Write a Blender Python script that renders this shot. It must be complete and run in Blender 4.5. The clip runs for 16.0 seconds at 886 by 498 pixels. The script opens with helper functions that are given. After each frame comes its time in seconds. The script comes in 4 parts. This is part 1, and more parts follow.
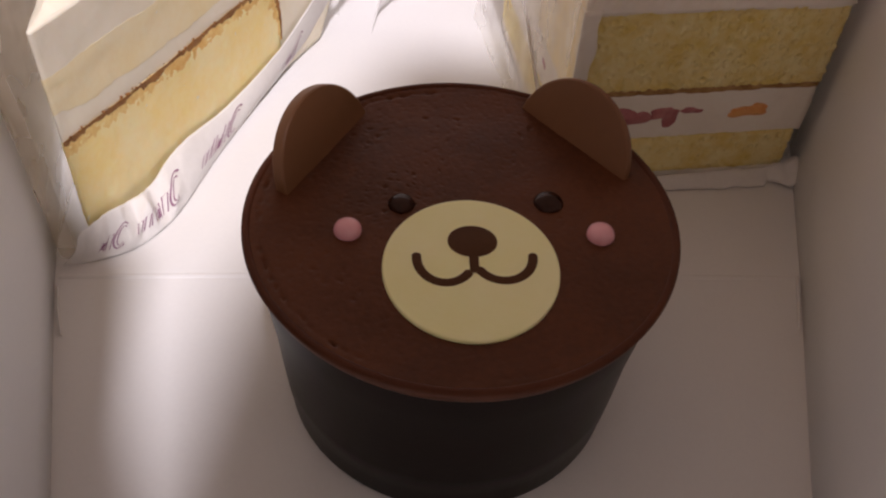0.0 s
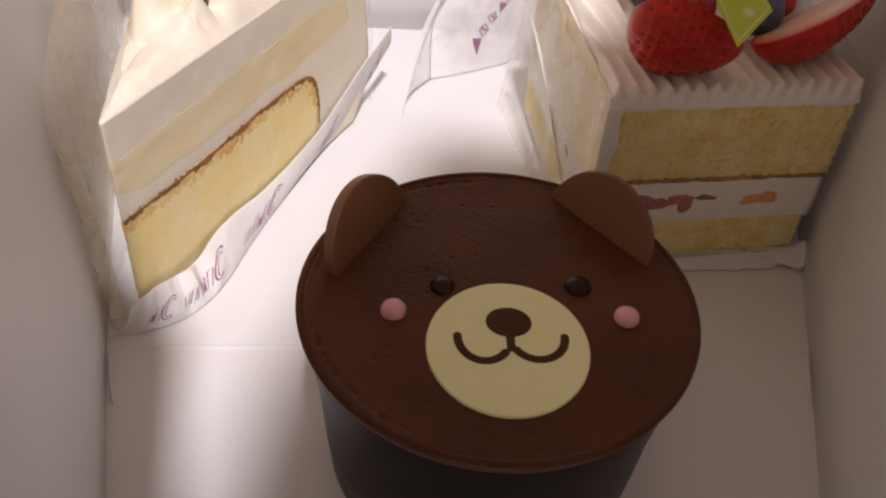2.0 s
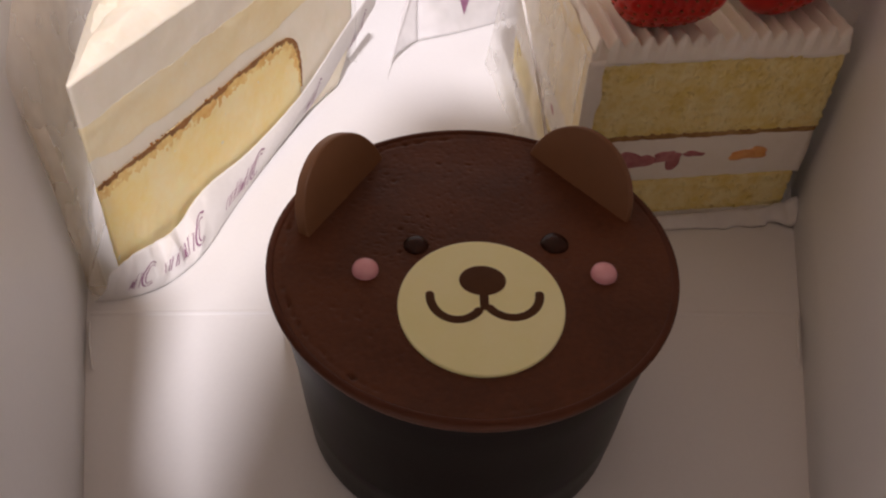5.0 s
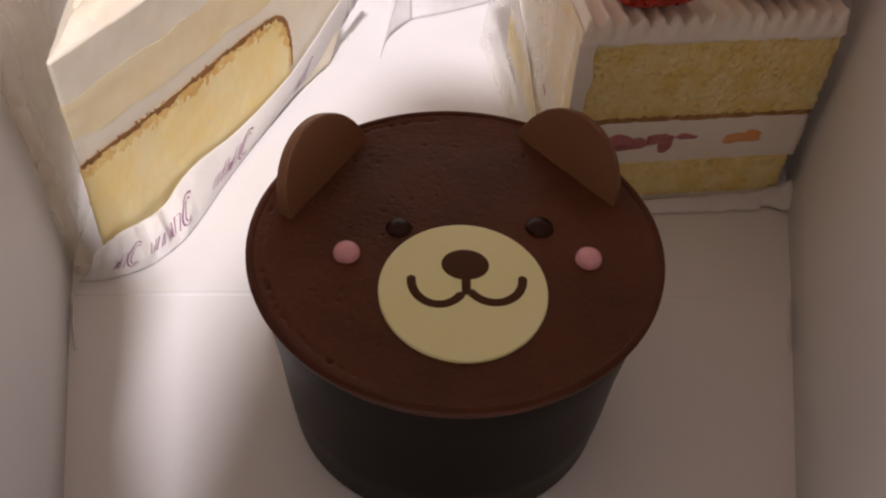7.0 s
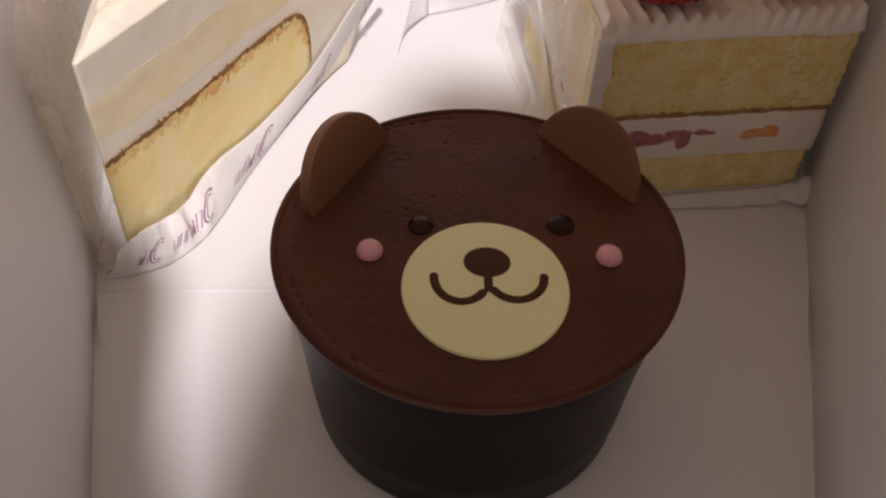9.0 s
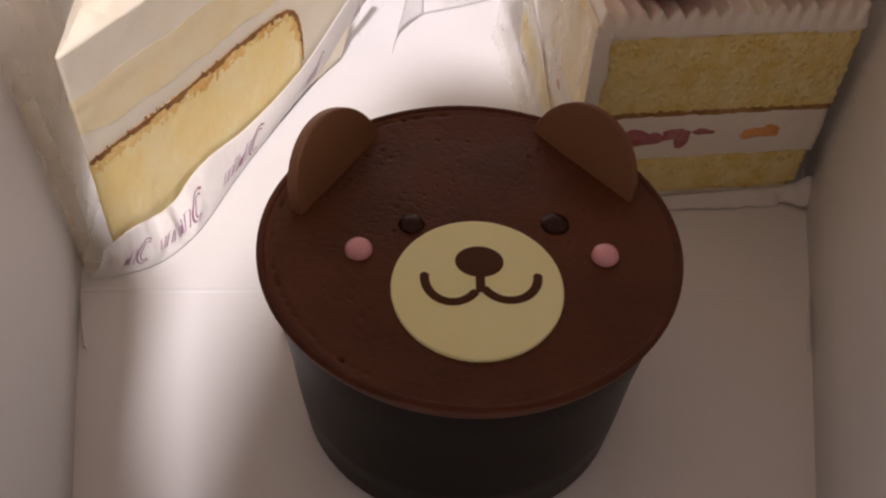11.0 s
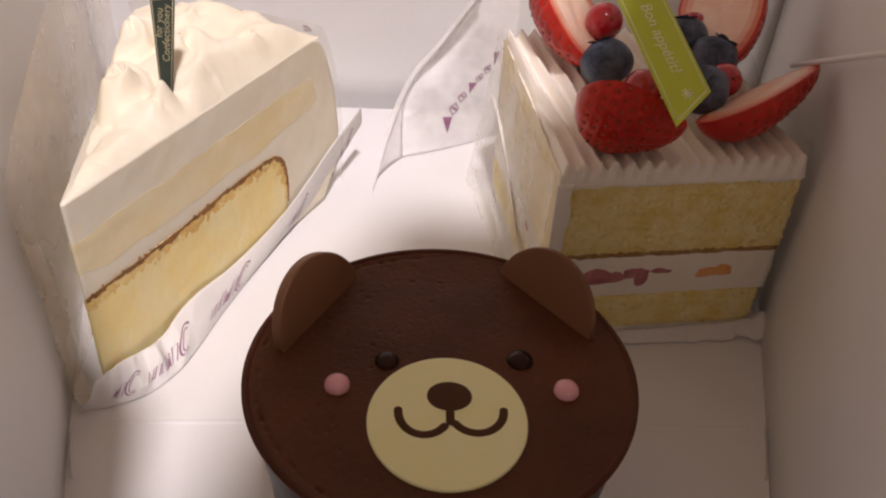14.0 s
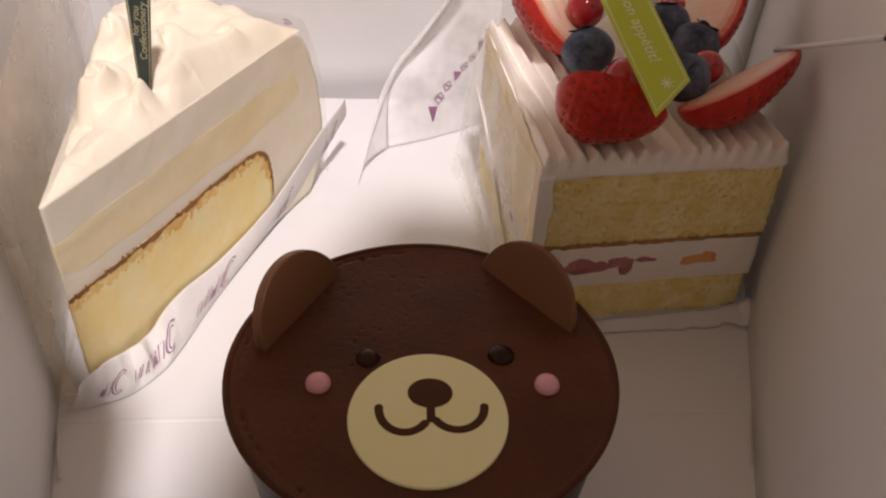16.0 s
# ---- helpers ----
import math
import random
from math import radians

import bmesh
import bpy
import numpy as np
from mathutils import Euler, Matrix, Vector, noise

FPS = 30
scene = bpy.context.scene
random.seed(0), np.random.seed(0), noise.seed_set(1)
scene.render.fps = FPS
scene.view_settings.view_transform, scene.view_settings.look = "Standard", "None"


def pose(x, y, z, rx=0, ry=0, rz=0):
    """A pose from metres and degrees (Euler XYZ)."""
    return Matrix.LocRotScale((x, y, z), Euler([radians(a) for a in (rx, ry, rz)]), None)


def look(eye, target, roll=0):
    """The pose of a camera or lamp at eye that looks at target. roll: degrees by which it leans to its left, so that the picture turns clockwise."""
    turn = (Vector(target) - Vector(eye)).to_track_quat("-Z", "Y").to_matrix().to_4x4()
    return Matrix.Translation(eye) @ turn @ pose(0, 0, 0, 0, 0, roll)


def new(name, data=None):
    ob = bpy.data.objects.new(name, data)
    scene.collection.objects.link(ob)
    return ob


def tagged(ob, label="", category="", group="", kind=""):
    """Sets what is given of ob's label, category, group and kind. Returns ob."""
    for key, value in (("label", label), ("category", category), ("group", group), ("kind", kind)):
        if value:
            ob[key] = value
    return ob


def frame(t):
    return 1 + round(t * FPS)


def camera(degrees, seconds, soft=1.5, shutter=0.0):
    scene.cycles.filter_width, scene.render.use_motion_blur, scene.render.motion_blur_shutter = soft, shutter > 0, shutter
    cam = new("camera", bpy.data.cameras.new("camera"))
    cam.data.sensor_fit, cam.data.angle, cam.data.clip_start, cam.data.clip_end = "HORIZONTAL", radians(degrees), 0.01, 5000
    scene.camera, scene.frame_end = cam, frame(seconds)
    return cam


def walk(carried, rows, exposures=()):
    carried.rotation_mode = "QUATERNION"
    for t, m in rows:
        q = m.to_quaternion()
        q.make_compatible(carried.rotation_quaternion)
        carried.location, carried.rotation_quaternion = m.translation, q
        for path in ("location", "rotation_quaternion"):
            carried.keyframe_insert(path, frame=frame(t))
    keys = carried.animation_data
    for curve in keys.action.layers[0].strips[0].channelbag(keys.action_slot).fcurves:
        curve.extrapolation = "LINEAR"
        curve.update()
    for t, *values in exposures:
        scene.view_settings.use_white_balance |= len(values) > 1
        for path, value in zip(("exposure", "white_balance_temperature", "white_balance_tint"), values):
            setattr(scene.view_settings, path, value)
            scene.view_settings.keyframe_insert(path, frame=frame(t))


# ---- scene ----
cam = camera(50.89, 16.0, soft=2.2)
PATH = [
    (0, (-0.00807, -0.12068, 0.16612), (0.00939, 0.22265, -0.19696), 4.06),
    (0.5, (-0.01014, -0.11994, 0.16317), (0.00488, 0.22975, -0.19389), 3.76),
    (1, (-0.0131, -0.12554, 0.16835), (0.0026, 0.2294, -0.18346), 4.10),
    (1.5, (-0.0157, -0.12789, 0.17744), (0.00035, 0.23438, -0.16681), 4.51),
    (2, (-0.01573, -0.12821, 0.17804), (-0.0008, 0.23917, -0.16079), 4.48),
    (2.5, (-0.01579, -0.12983, 0.17763), (-0.00232, 0.24088, -0.15762), 4.13),
    (3, (-0.01355, -0.13166, 0.1774), (0.0001, 0.23889, -0.15802), 3.88),
    (3.5, (-0.01275, -0.13302, 0.17737), (-0.00022, 0.2356, -0.16021), 3.56),
    (4, (-0.01248, -0.13384, 0.17707), (0.00253, 0.23197, -0.16345), 3.80),
    (4.2, (-0.00932, -0.12972, 0.17594), (0.00466, 0.23354, -0.16735), 3.61),
    (6.3, (-0.0065, -0.12647, 0.17353), (-0.00073, 0.22542, -0.18164), 2.95),
    (6.5, (-0.00548, -0.12634, 0.17449), (0.0003, 0.22429, -0.18192), 3.02),
    (7, (-0.00378, -0.12489, 0.17317), (0.0031, 0.22376, -0.18516), 3.21),
    (7.5, (-0.00533, -0.12523, 0.17228), (-0.00058, 0.22107, -0.18835), 2.92),
    (8, (-0.00554, -0.12602, 0.17456), (-0.00125, 0.21902, -0.18728), 2.86),
    (8.5, (-0.00521, -0.12606, 0.17535), (-0.00322, 0.21862, -0.18685), 2.47),
    (9, (-0.0059, -0.12547, 0.1752), (-0.00481, 0.21992, -0.18633), 2.38),
    (9.2, (-0.00524, -0.12432, 0.174), (-0.00554, 0.22043, -0.18814), 2.12),
    (11.5, (-0.00425, -0.12282, 0.17082), (-0.0017, 0.22756, -0.18587), 2.84),
    (12, (-0.00391, -0.12359, 0.17155), (-0.00029, 0.23334, -0.17858), 3.05),
    (12.5, (-0.0031, -0.12612, 0.17529), (0.00138, 0.24311, -0.16182), 3.10),
    (13, (-0.00169, -0.1276, 0.17975), (0.00347, 0.25091, -0.14691), 3.10),
    (13.5, (-0.00134, -0.13035, 0.18306), (0.00598, 0.25648, -0.13365), 3.31),
    (14, (-0.00273, -0.13139, 0.18321), (0.00552, 0.26044, -0.12728), 3.31),
    (14.5, (-0.00361, -0.13227, 0.18357), (0.00559, 0.26201, -0.12377), 3.26),
    (15, (0.00151, -0.12773, 0.18398), (0.01127, 0.26568, -0.12446), 3.01),
    (15.5, (0.00126, -0.12974, 0.18621), (0.01141, 0.26049, -0.12622), 2.74),
    (16, (0.00146, -0.12936, 0.18556), (0.0101, 0.25629, -0.13255), 2.27),
]
walk(cam, [(t, look(eye, target, roll)) for t, eye, target, roll in PATH],
     exposures=[(0, 0.07, 6380, 19), (4, 0.03, 6480, 19), (9, 0.03, 6520, 19), (13, 0.0, 6640, 19), (16, 0.0, 6680, 19)])

# ---- room light: one ceiling lamp, and the dim warm air of the room ----
world = bpy.data.worlds.new("room_air")
scene.world = world
world.use_nodes = True
world.node_tree.nodes["Background"].inputs[0].default_value = (1.0, 0.70, 0.51, 1)
world.node_tree.nodes["Background"].inputs[1].default_value = 0.345
lamp_data = bpy.data.lights.new("ceiling_lamp", "AREA")
lamp_data.shape, lamp_data.size, lamp_data.energy, lamp_data.color = "DISK", 0.14, 24.0, (0.98, 0.94, 0.935)
lamp = new("ceiling_lamp", lamp_data)
lamp.matrix_world = look((0.10, -0.58, 1.50), (0, 0.06, 0))

CM = 0.01


# ---- materials ----
def nodes_of(name):
    m = bpy.data.materials.new(name)
    m.use_nodes = True
    return m, m.node_tree.nodes, m.node_tree.links, m.node_tree.nodes["Principled BSDF"]


def stuff_material(name, a, b, scale=60.0, rough=0.6, bump=0.15, bump_scale=400.0, sub=0.0, radius=(0.004, 0.002, 0.001),
                   spec=0.5, dist=0.0006, pits=0.0, coat=0.0, metal=0.0, sheen=0.0):
    """Two close colours mixed by a broad noise and a fine one, with fine relief and, where asked, small pits."""
    m, n, l, p = nodes_of(name)
    tc = n.new("ShaderNodeTexCoord")
    big, fine = n.new("ShaderNodeTexNoise"), n.new("ShaderNodeTexNoise")
    big.inputs["Scale"].default_value, big.inputs["Detail"].default_value = scale, 4
    fine.inputs["Scale"].default_value, fine.inputs["Detail"].default_value = bump_scale, 6
    l.new(tc.outputs["Object"], big.inputs["Vector"])
    l.new(tc.outputs["Object"], fine.inputs["Vector"])
    mix = n.new("ShaderNodeMix")
    mix.data_type = "RGBA"
    mix.inputs[6].default_value, mix.inputs[7].default_value = (*a, 1), (*b, 1)
    ramp = n.new("ShaderNodeMapRange")
    ramp.inputs[1].default_value, ramp.inputs[2].default_value = 0.35, 0.65
    add = n.new("ShaderNodeMath")
    add.operation = "MULTIPLY_ADD"
    add.inputs[1].default_value = 0.35
    l.new(fine.outputs[0], add.inputs[0])
    half = n.new("ShaderNodeMath")
    half.operation = "MULTIPLY_ADD"
    half.inputs[1].default_value, half.inputs[2].default_value = 0.8, -0.08
    l.new(big.outputs[0], half.inputs[0])
    l.new(half.outputs[0], add.inputs[2])
    l.new(add.outputs[0], ramp.inputs[0])
    l.new(ramp.outputs[0], mix.inputs[0])
    l.new(mix.outputs[2], p.inputs["Base Color"])
    height = fine.outputs[0]
    if pits:
        v = n.new("ShaderNodeTexVoronoi")
        v.inputs["Scale"].default_value = bump_scale * 0.9
        l.new(tc.outputs["Object"], v.inputs["Vector"])
        r = n.new("ShaderNodeMapRange")
        r.inputs[1].default_value, r.inputs[2].default_value, r.inputs[3].default_value, r.inputs[4].default_value = 0.1, 0.45, -pits, 0
        l.new(v.outputs["Distance"], r.inputs[0])
        s = n.new("ShaderNodeMath")
        l.new(r.outputs[0], s.inputs[0])
        l.new(fine.outputs[0], s.inputs[1])
        height = s.outputs[0]
    bp = n.new("ShaderNodeBump")
    bp.inputs["Strength"].default_value, bp.inputs["Distance"].default_value = bump, dist
    l.new(height, bp.inputs["Height"])
    l.new(bp.outputs[0], p.inputs["Normal"])
    p.inputs["Roughness"].default_value, p.inputs["Metallic"].default_value = rough, metal
    p.inputs["Specular IOR Level"].default_value = spec
    p.inputs["Coat Weight"].default_value, p.inputs["Coat Roughness"].default_value = coat, 0.15
    if sub:
        p.inputs["Subsurface Weight"].default_value = sub
        p.inputs["Subsurface Radius"].default_value = radius
        p.inputs["Subsurface Scale"].default_value = 1.0
    return m


def film_material(name, clear=0.8, rough=0.15, tint=(0.95, 0.95, 0.95), gloss=0.5):
    """Thin clear plastic: mostly lets light through, with a soft sheen."""
    m, n, l, p = nodes_of(name)
    t = n.new("ShaderNodeBsdfTransparent")
    t.inputs[0].default_value = (0.98, 0.98, 0.97, 1)
    mix = n.new("ShaderNodeMixShader")
    noise_tex = n.new("ShaderNodeTexNoise")
    noise_tex.inputs["Scale"].default_value, noise_tex.inputs["Detail"].default_value = 45, 3
    tc = n.new("ShaderNodeTexCoord")
    l.new(tc.outputs["Object"], noise_tex.inputs["Vector"])
    r = n.new("ShaderNodeMapRange")
    r.inputs[1].default_value, r.inputs[2].default_value = 0.3, 0.75
    r.inputs[3].default_value, r.inputs[4].default_value = (1 - clear) * 0.5, (1 - clear) * 1.6
    l.new(noise_tex.outputs[0], r.inputs[0])
    l.new(r.outputs[0], mix.inputs[0])
    l.new(t.outputs[0], mix.inputs[1])
    l.new(p.outputs[0], mix.inputs[2])
    l.new(mix.outputs[0], n["Material Output"].inputs[0])
    p.inputs["Base Color"].default_value = (*tint, 1)
    p.inputs["Roughness"].default_value = rough
    p.inputs["Specular IOR Level"].default_value = gloss
    return m


CARD = stuff_material("white_card", (0.775, 0.77, 0.77), (0.81, 0.805, 0.80), 18, 0.42, 0.05, 900, spec=0.45, dist=0.0002)
TABLE = stuff_material("table_wood", (0.30, 0.20, 0.12), (0.24, 0.15, 0.09), 14, 0.45, 0.1, 120)
MOUSSE = stuff_material("chocolate_mousse", (0.068, 0.0200, 0.0068), (0.108, 0.0330, 0.0112), 55, 0.40, 0.20, 800, spec=0.22, dist=0.0004, pits=0.5)
CUP_RIM = stuff_material("cup_rim_chocolate", (0.074, 0.023, 0.011), (0.092, 0.030, 0.014), 120, 0.45, 0.06, 600, spec=0.15)
CUP = stuff_material("dark_cup", (0.0055, 0.003, 0.0027), (0.0085, 0.0048, 0.004), 60, 0.34, 0.03, 500, spec=0.10)
EAR = stuff_material("milk_chocolate", (0.175, 0.078, 0.034), (0.19, 0.086, 0.039), 70, 0.40, 0.05, 500, spec=0.4)
WHITE_CHOC = stuff_material("white_chocolate", (0.93, 0.91, 0.48), (0.95, 0.93, 0.54), 110, 0.42, 0.06, 700, sub=0.12, spec=0.35)
DARK_CHOC = stuff_material("dark_chocolate", (0.072, 0.031, 0.013), (0.084, 0.037, 0.016), 150, 0.5, 0.05, 900, spec=0.12)
EYE_CHOC = stuff_material("glossy_dark_ball", (0.022, 0.007, 0.004), (0.036, 0.012, 0.007), 250, 0.22, 0.25, 700, spec=0.2)
PINK = stuff_material("pink_sugar_shell", (0.79, 0.38, 0.43), (0.82, 0.43, 0.48), 300, 0.22, 0.04, 900, spec=0.5, coat=0.5)
CREAM = stuff_material("whipped_cream", (0.85, 0.78, 0.61), (0.89, 0.83, 0.69), 60, 0.48, 0.12, 500, sub=0.12, radius=(0.002, 0.0014, 0.001), spec=0.3)
CREAM_SHORT = stuff_material("fresh_cream", (0.89, 0.83, 0.73), (0.93, 0.88, 0.80), 70, 0.5, 0.12, 600, sub=0.1, radius=(0.002, 0.0014, 0.001), spec=0.3)
CHEESE = stuff_material("baked_cheesecake", (0.97, 0.75, 0.30), (0.98, 0.83, 0.46), 70, 0.6, 0.25, 500, sub=0.2, radius=(0.004, 0.002, 0.0008), spec=0.3)
GOLDEN = stuff_material("golden_crust", (0.80, 0.46, 0.13), (0.96, 0.72, 0.29), 130, 0.6, 0.25, 700, sub=0.15, spec=0.3)
BROWN = stuff_material("browned_skin", (0.22, 0.09, 0.022), (0.42, 0.19, 0.05), 160, 0.6, 0.3, 700, sub=0.1, spec=0.3)
PALE = stuff_material("pale_sponge", (0.87, 0.73, 0.43), (0.89, 0.79, 0.54), 80, 0.75, 0.12, 700, sub=0.12, radius=(0.002, 0.0014, 0.001), pits=0.15, spec=0.2)
SPONGE = stuff_material("yellow_sponge", (0.85, 0.66, 0.21), (0.95, 0.84, 0.46), 150, 0.85, 0.9, 520, sub=0.06, radius=(0.002, 0.0014, 0.001), pits=0.6, spec=0.15, dist=0.0008)
SPONGE_SKIN = stuff_material("brown_sponge_skin", (0.30, 0.16, 0.06), (0.52, 0.32, 0.14), 260, 0.85, 0.5, 900, spec=0.15)
BERRY_SKIN = stuff_material("strawberry_skin", (0.44, 0.014, 0.010), (0.58, 0.034, 0.018), 90, 0.3, 0.1, 500, sub=0.08, radius=(0.003, 0.0008, 0.0005), spec=0.28)
BERRY_FLESH = stuff_material("strawberry_flesh", (0.83, 0.50, 0.36), (0.87, 0.66, 0.52), 90, 0.32, 0.12, 600, sub=0.25, radius=(0.004, 0.002, 0.001), spec=0.5)
BERRY_EDGE = stuff_material("strawberry_flesh_edge", (0.66, 0.15, 0.09), (0.76, 0.28, 0.17), 120, 0.32, 0.12, 600, sub=0.25, radius=(0.004, 0.002, 0.001), spec=0.5)
BERRY_PINK = stuff_material("strawberry_flesh_pink", (0.76, 0.32, 0.21), (0.84, 0.48, 0.35), 120, 0.32, 0.12, 600, sub=0.25, radius=(0.004, 0.002, 0.001), spec=0.5)
SEED = stuff_material("strawberry_seed", (0.22, 0.03, 0.011), (0.36, 0.11, 0.03), 300, 0.5, 0.05, 900)
BLUE = stuff_material("blueberry_bloom", (0.028, 0.034, 0.058), (0.135, 0.170, 0.245), 110, 0.45, 0.12, 700, spec=0.2)
RED = stuff_material("red_currant", (0.40, 0.008, 0.018), (0.48, 0.016, 0.028), 200, 0.12, 0.02, 400, sub=0.15, radius=(0.004, 0.0008, 0.0006), spec=0.6, coat=0.6)
GREEN = stuff_material("lime_card", (0.52, 0.62, 0.035), (0.54, 0.65, 0.045), 40, 0.4, 0.03, 900)
LIME_PRINT = stuff_material("pale_lime_print", (0.80, 0.86, 0.52), (0.83, 0.88, 0.58), 100, 0.45, 0.02, 900)
TEAL = stuff_material("dark_green_foil", (0.035, 0.052, 0.043), (0.044, 0.062, 0.050), 100, 0.35, 0.03, 900)
GOLD = stuff_material("gold_print", (0.42, 0.38, 0.22), (0.50, 0.45, 0.27), 200, 0.4, 0.05, 900)
PAPER = stuff_material("greaseproof_paper", (0.80, 0.78, 0.76), (0.86, 0.84, 0.82), 60, 0.55, 0.12, 600, sub=0.15, radius=(0.003, 0.003, 0.003), spec=0.4)
PURPLE = stuff_material("plum_print", (0.26, 0.11, 0.20), (0.34, 0.17, 0.27), 300, 0.5, 0.02, 900)
PEACH = stuff_material("orange_fruit", (0.80, 0.32, 0.09), (0.86, 0.46, 0.18), 200, 0.3, 0.1, 600, sub=0.2, radius=(0.004, 0.002, 0.001))
PURPLE_FRUIT = stuff_material("purple_red_fruit", (0.36, 0.09, 0.11), (0.52, 0.22, 0.22), 220, 0.3, 0.1, 600, sub=0.2, radius=(0.003, 0.001, 0.001))
SMEAR = stuff_material("smeared_cream", (0.90, 0.76, 0.45), (0.91, 0.87, 0.80), 42, 0.55, 0.2, 300, spec=0.3)
FILM = film_material("clear_film", 0.82, 0.12)
WRAP = film_material("wrap_film", 0.42, 0.5, (0.96, 0.95, 0.96), 0.3)
WARM_FILM = film_material("warm_film", 0.70, 0.3, (0.95, 0.80, 0.62))
MILKY = film_material("milky_film", 0.72, 0.3, (0.94, 0.92, 0.89))


# ---- builders ----
def part(name, bm, material, parent=None, label="", smooth=True):
    me = bpy.data.meshes.new(name)
    bm.to_mesh(me)
    bm.free()
    for f in me.polygons:
        f.use_smooth = smooth
    for mat in (material if isinstance(material, (list, tuple)) else [material]):
        me.materials.append(mat)
    ob = new(name, me)
    if parent:
        ob.parent = parent
    if label:
        ob["label"] = label
    return ob


def thing(name, place, label, category, group="", kind="", turn=0.0):
    ob = new(name)
    ob.empty_display_size = 0.01
    ob.matrix_world = pose(*[c * CM for c in place], 0, 0, turn)
    return tagged(ob, label, category, group, kind)


def lathe(profile, n=96):
    """Turns (radius, height) pairs, in centimetres, round the z axis."""
    bm = bmesh.new()
    rings = []
    for r, z in profile:
        if r < 1e-6:
            rings.append([bm.verts.new((0, 0, z * CM))])
        else:
            rings.append([bm.verts.new((r * CM * math.cos(2 * math.pi * i / n), r * CM * math.sin(2 * math.pi * i / n), z * CM)) for i in range(n)])
    for a, b in zip(rings, rings[1:]):
        for i in range(n):
            j = (i + 1) % n
            if len(a) == 1 and len(b) > 1:
                bm.faces.new((a[0], b[i], b[j]))
            elif len(b) == 1 and len(a) > 1:
                bm.faces.new((a[i], b[0], a[j]))
            elif len(a) > 1:
                bm.faces.new((a[i], b[i], b[j], a[j]))
    bmesh.ops.recalc_face_normals(bm, faces=bm.faces)
    return bm


def resample(outline, step):
    out = []
    for (x0, y0), (x1, y1) in zip(outline, outline[1:] + outline[:1]):
        k = max(1, round(math.hypot(x1 - x0, y1 - y0) / step))
        out += [(x0 + (x1 - x0) * i / k, y0 + (y1 - y0) * i / k) for i in range(k)]
    return out


def slab(outline, z0, z1, step=0.25, levels=4, rough=0.02, seed=0.0, grain=3.0, edge=0.0, wave=0.0):
    """A flat-lying layer with this outline (centimetres, anticlockwise), with uneven cut sides; edge rounds the rims, wave bends its top and bottom."""
    pts = resample(outline, step)
    n = len(pts)
    cx, cy = sum(p[0] for p in pts) / n, sum(p[1] for p in pts) / n
    bm = bmesh.new()
    rings = []
    for k in range(levels + 1):
        s = k / levels
        ring = []
        for i, (x, y) in enumerate(pts):
            (xa, ya), (xb, yb) = pts[i - 1], pts[(i + 1) % n]
            nx, ny = yb - ya, xa - xb
            d = math.hypot(nx, ny) or 1
            z = z0 + (z1 - z0) * s
            amp = rough * (noise.noise((x * grain + seed, y * grain, z * grain)) + 0.5 * noise.noise((x * grain * 2.7, y * grain * 2.7 + seed, z * grain * 2.7)))
            if edge and k in (0, levels):
                amp -= edge
            w = wave * noise.noise((x * 0.8 + seed, y * 0.8, s * 3.1))
            ring.append(bm.verts.new(((x + nx / d * amp) * CM, (y + ny / d * amp) * CM, (z + w) * CM)))
        rings.append(ring)
    for a, b in zip(rings, rings[1:]):
        for i in range(n):
            j = (i + 1) % n
            bm.faces.new((a[i], a[j], b[j], b[i]))
    bm.faces.new(rings[-1])
    bm.faces.new(rings[0][::-1])
    for ring in (rings[0], rings[-1]):
        for i in range(n):
            bm.edges.get((ring[i], ring[(i + 1) % n])).smooth = False
    bmesh.ops.triangulate(bm, faces=[f for f in bm.faces if len(f.verts) > 4])
    return bm


def sheet(place, nu, nv, thick=0.0):
    """A surface from place(u, v) in centimetres, u and v from 0 to 1; with a thickness if one is given."""
    bm = bmesh.new()
    g = [[bm.verts.new([c * CM for c in place(i / nu, j / nv)]) for j in range(nv + 1)] for i in range(nu + 1)]
    for i in range(nu):
        for j in range(nv):
            bm.faces.new((g[i][j], g[i + 1][j], g[i + 1][j + 1], g[i][j + 1]))
    if thick:
        bmesh.ops.recalc_face_normals(bm, faces=bm.faces)
        bmesh.ops.solidify(bm, geom=bm.faces[:], thickness=thick * CM)
    return bm


def plate(outline, thick, bevel=0.0, matrix=None):
    """A flat plate with this outline in its own x and y, from z = 0 up, bevelled along both rims."""
    bm = bmesh.new()
    f = bm.faces.new([bm.verts.new((x * CM, y * CM, 0)) for x, y in outline])
    ext = bmesh.ops.extrude_face_region(bm, geom=[f])
    bmesh.ops.translate(bm, verts=[v for v in ext["geom"] if isinstance(v, bmesh.types.BMVert)], vec=(0, 0, thick * CM))
    bmesh.ops.recalc_face_normals(bm, faces=bm.faces)
    if bevel:
        rims = [e for e in bm.edges if abs(e.verts[0].co.z - e.verts[1].co.z) < 1e-7]
        bmesh.ops.bevel(bm, geom=rims, offset=bevel * CM, segments=3, affect="EDGES", profile=0.6)
    if matrix:
        bm.transform(matrix)
    return bm


def ball(r, squash=1.0, bump=0.0, seed=0.0, sub=4):
    bm = bmesh.new()
    bmesh.ops.create_icosphere(bm, subdivisions=sub, radius=r * CM)
    for v in bm.verts:
        v.co *= 1 + bump * noise.noise(v.co / CM * (1.3 / r) + Vector((seed, 0, 0)))
        v.co.z *= squash
    return bm


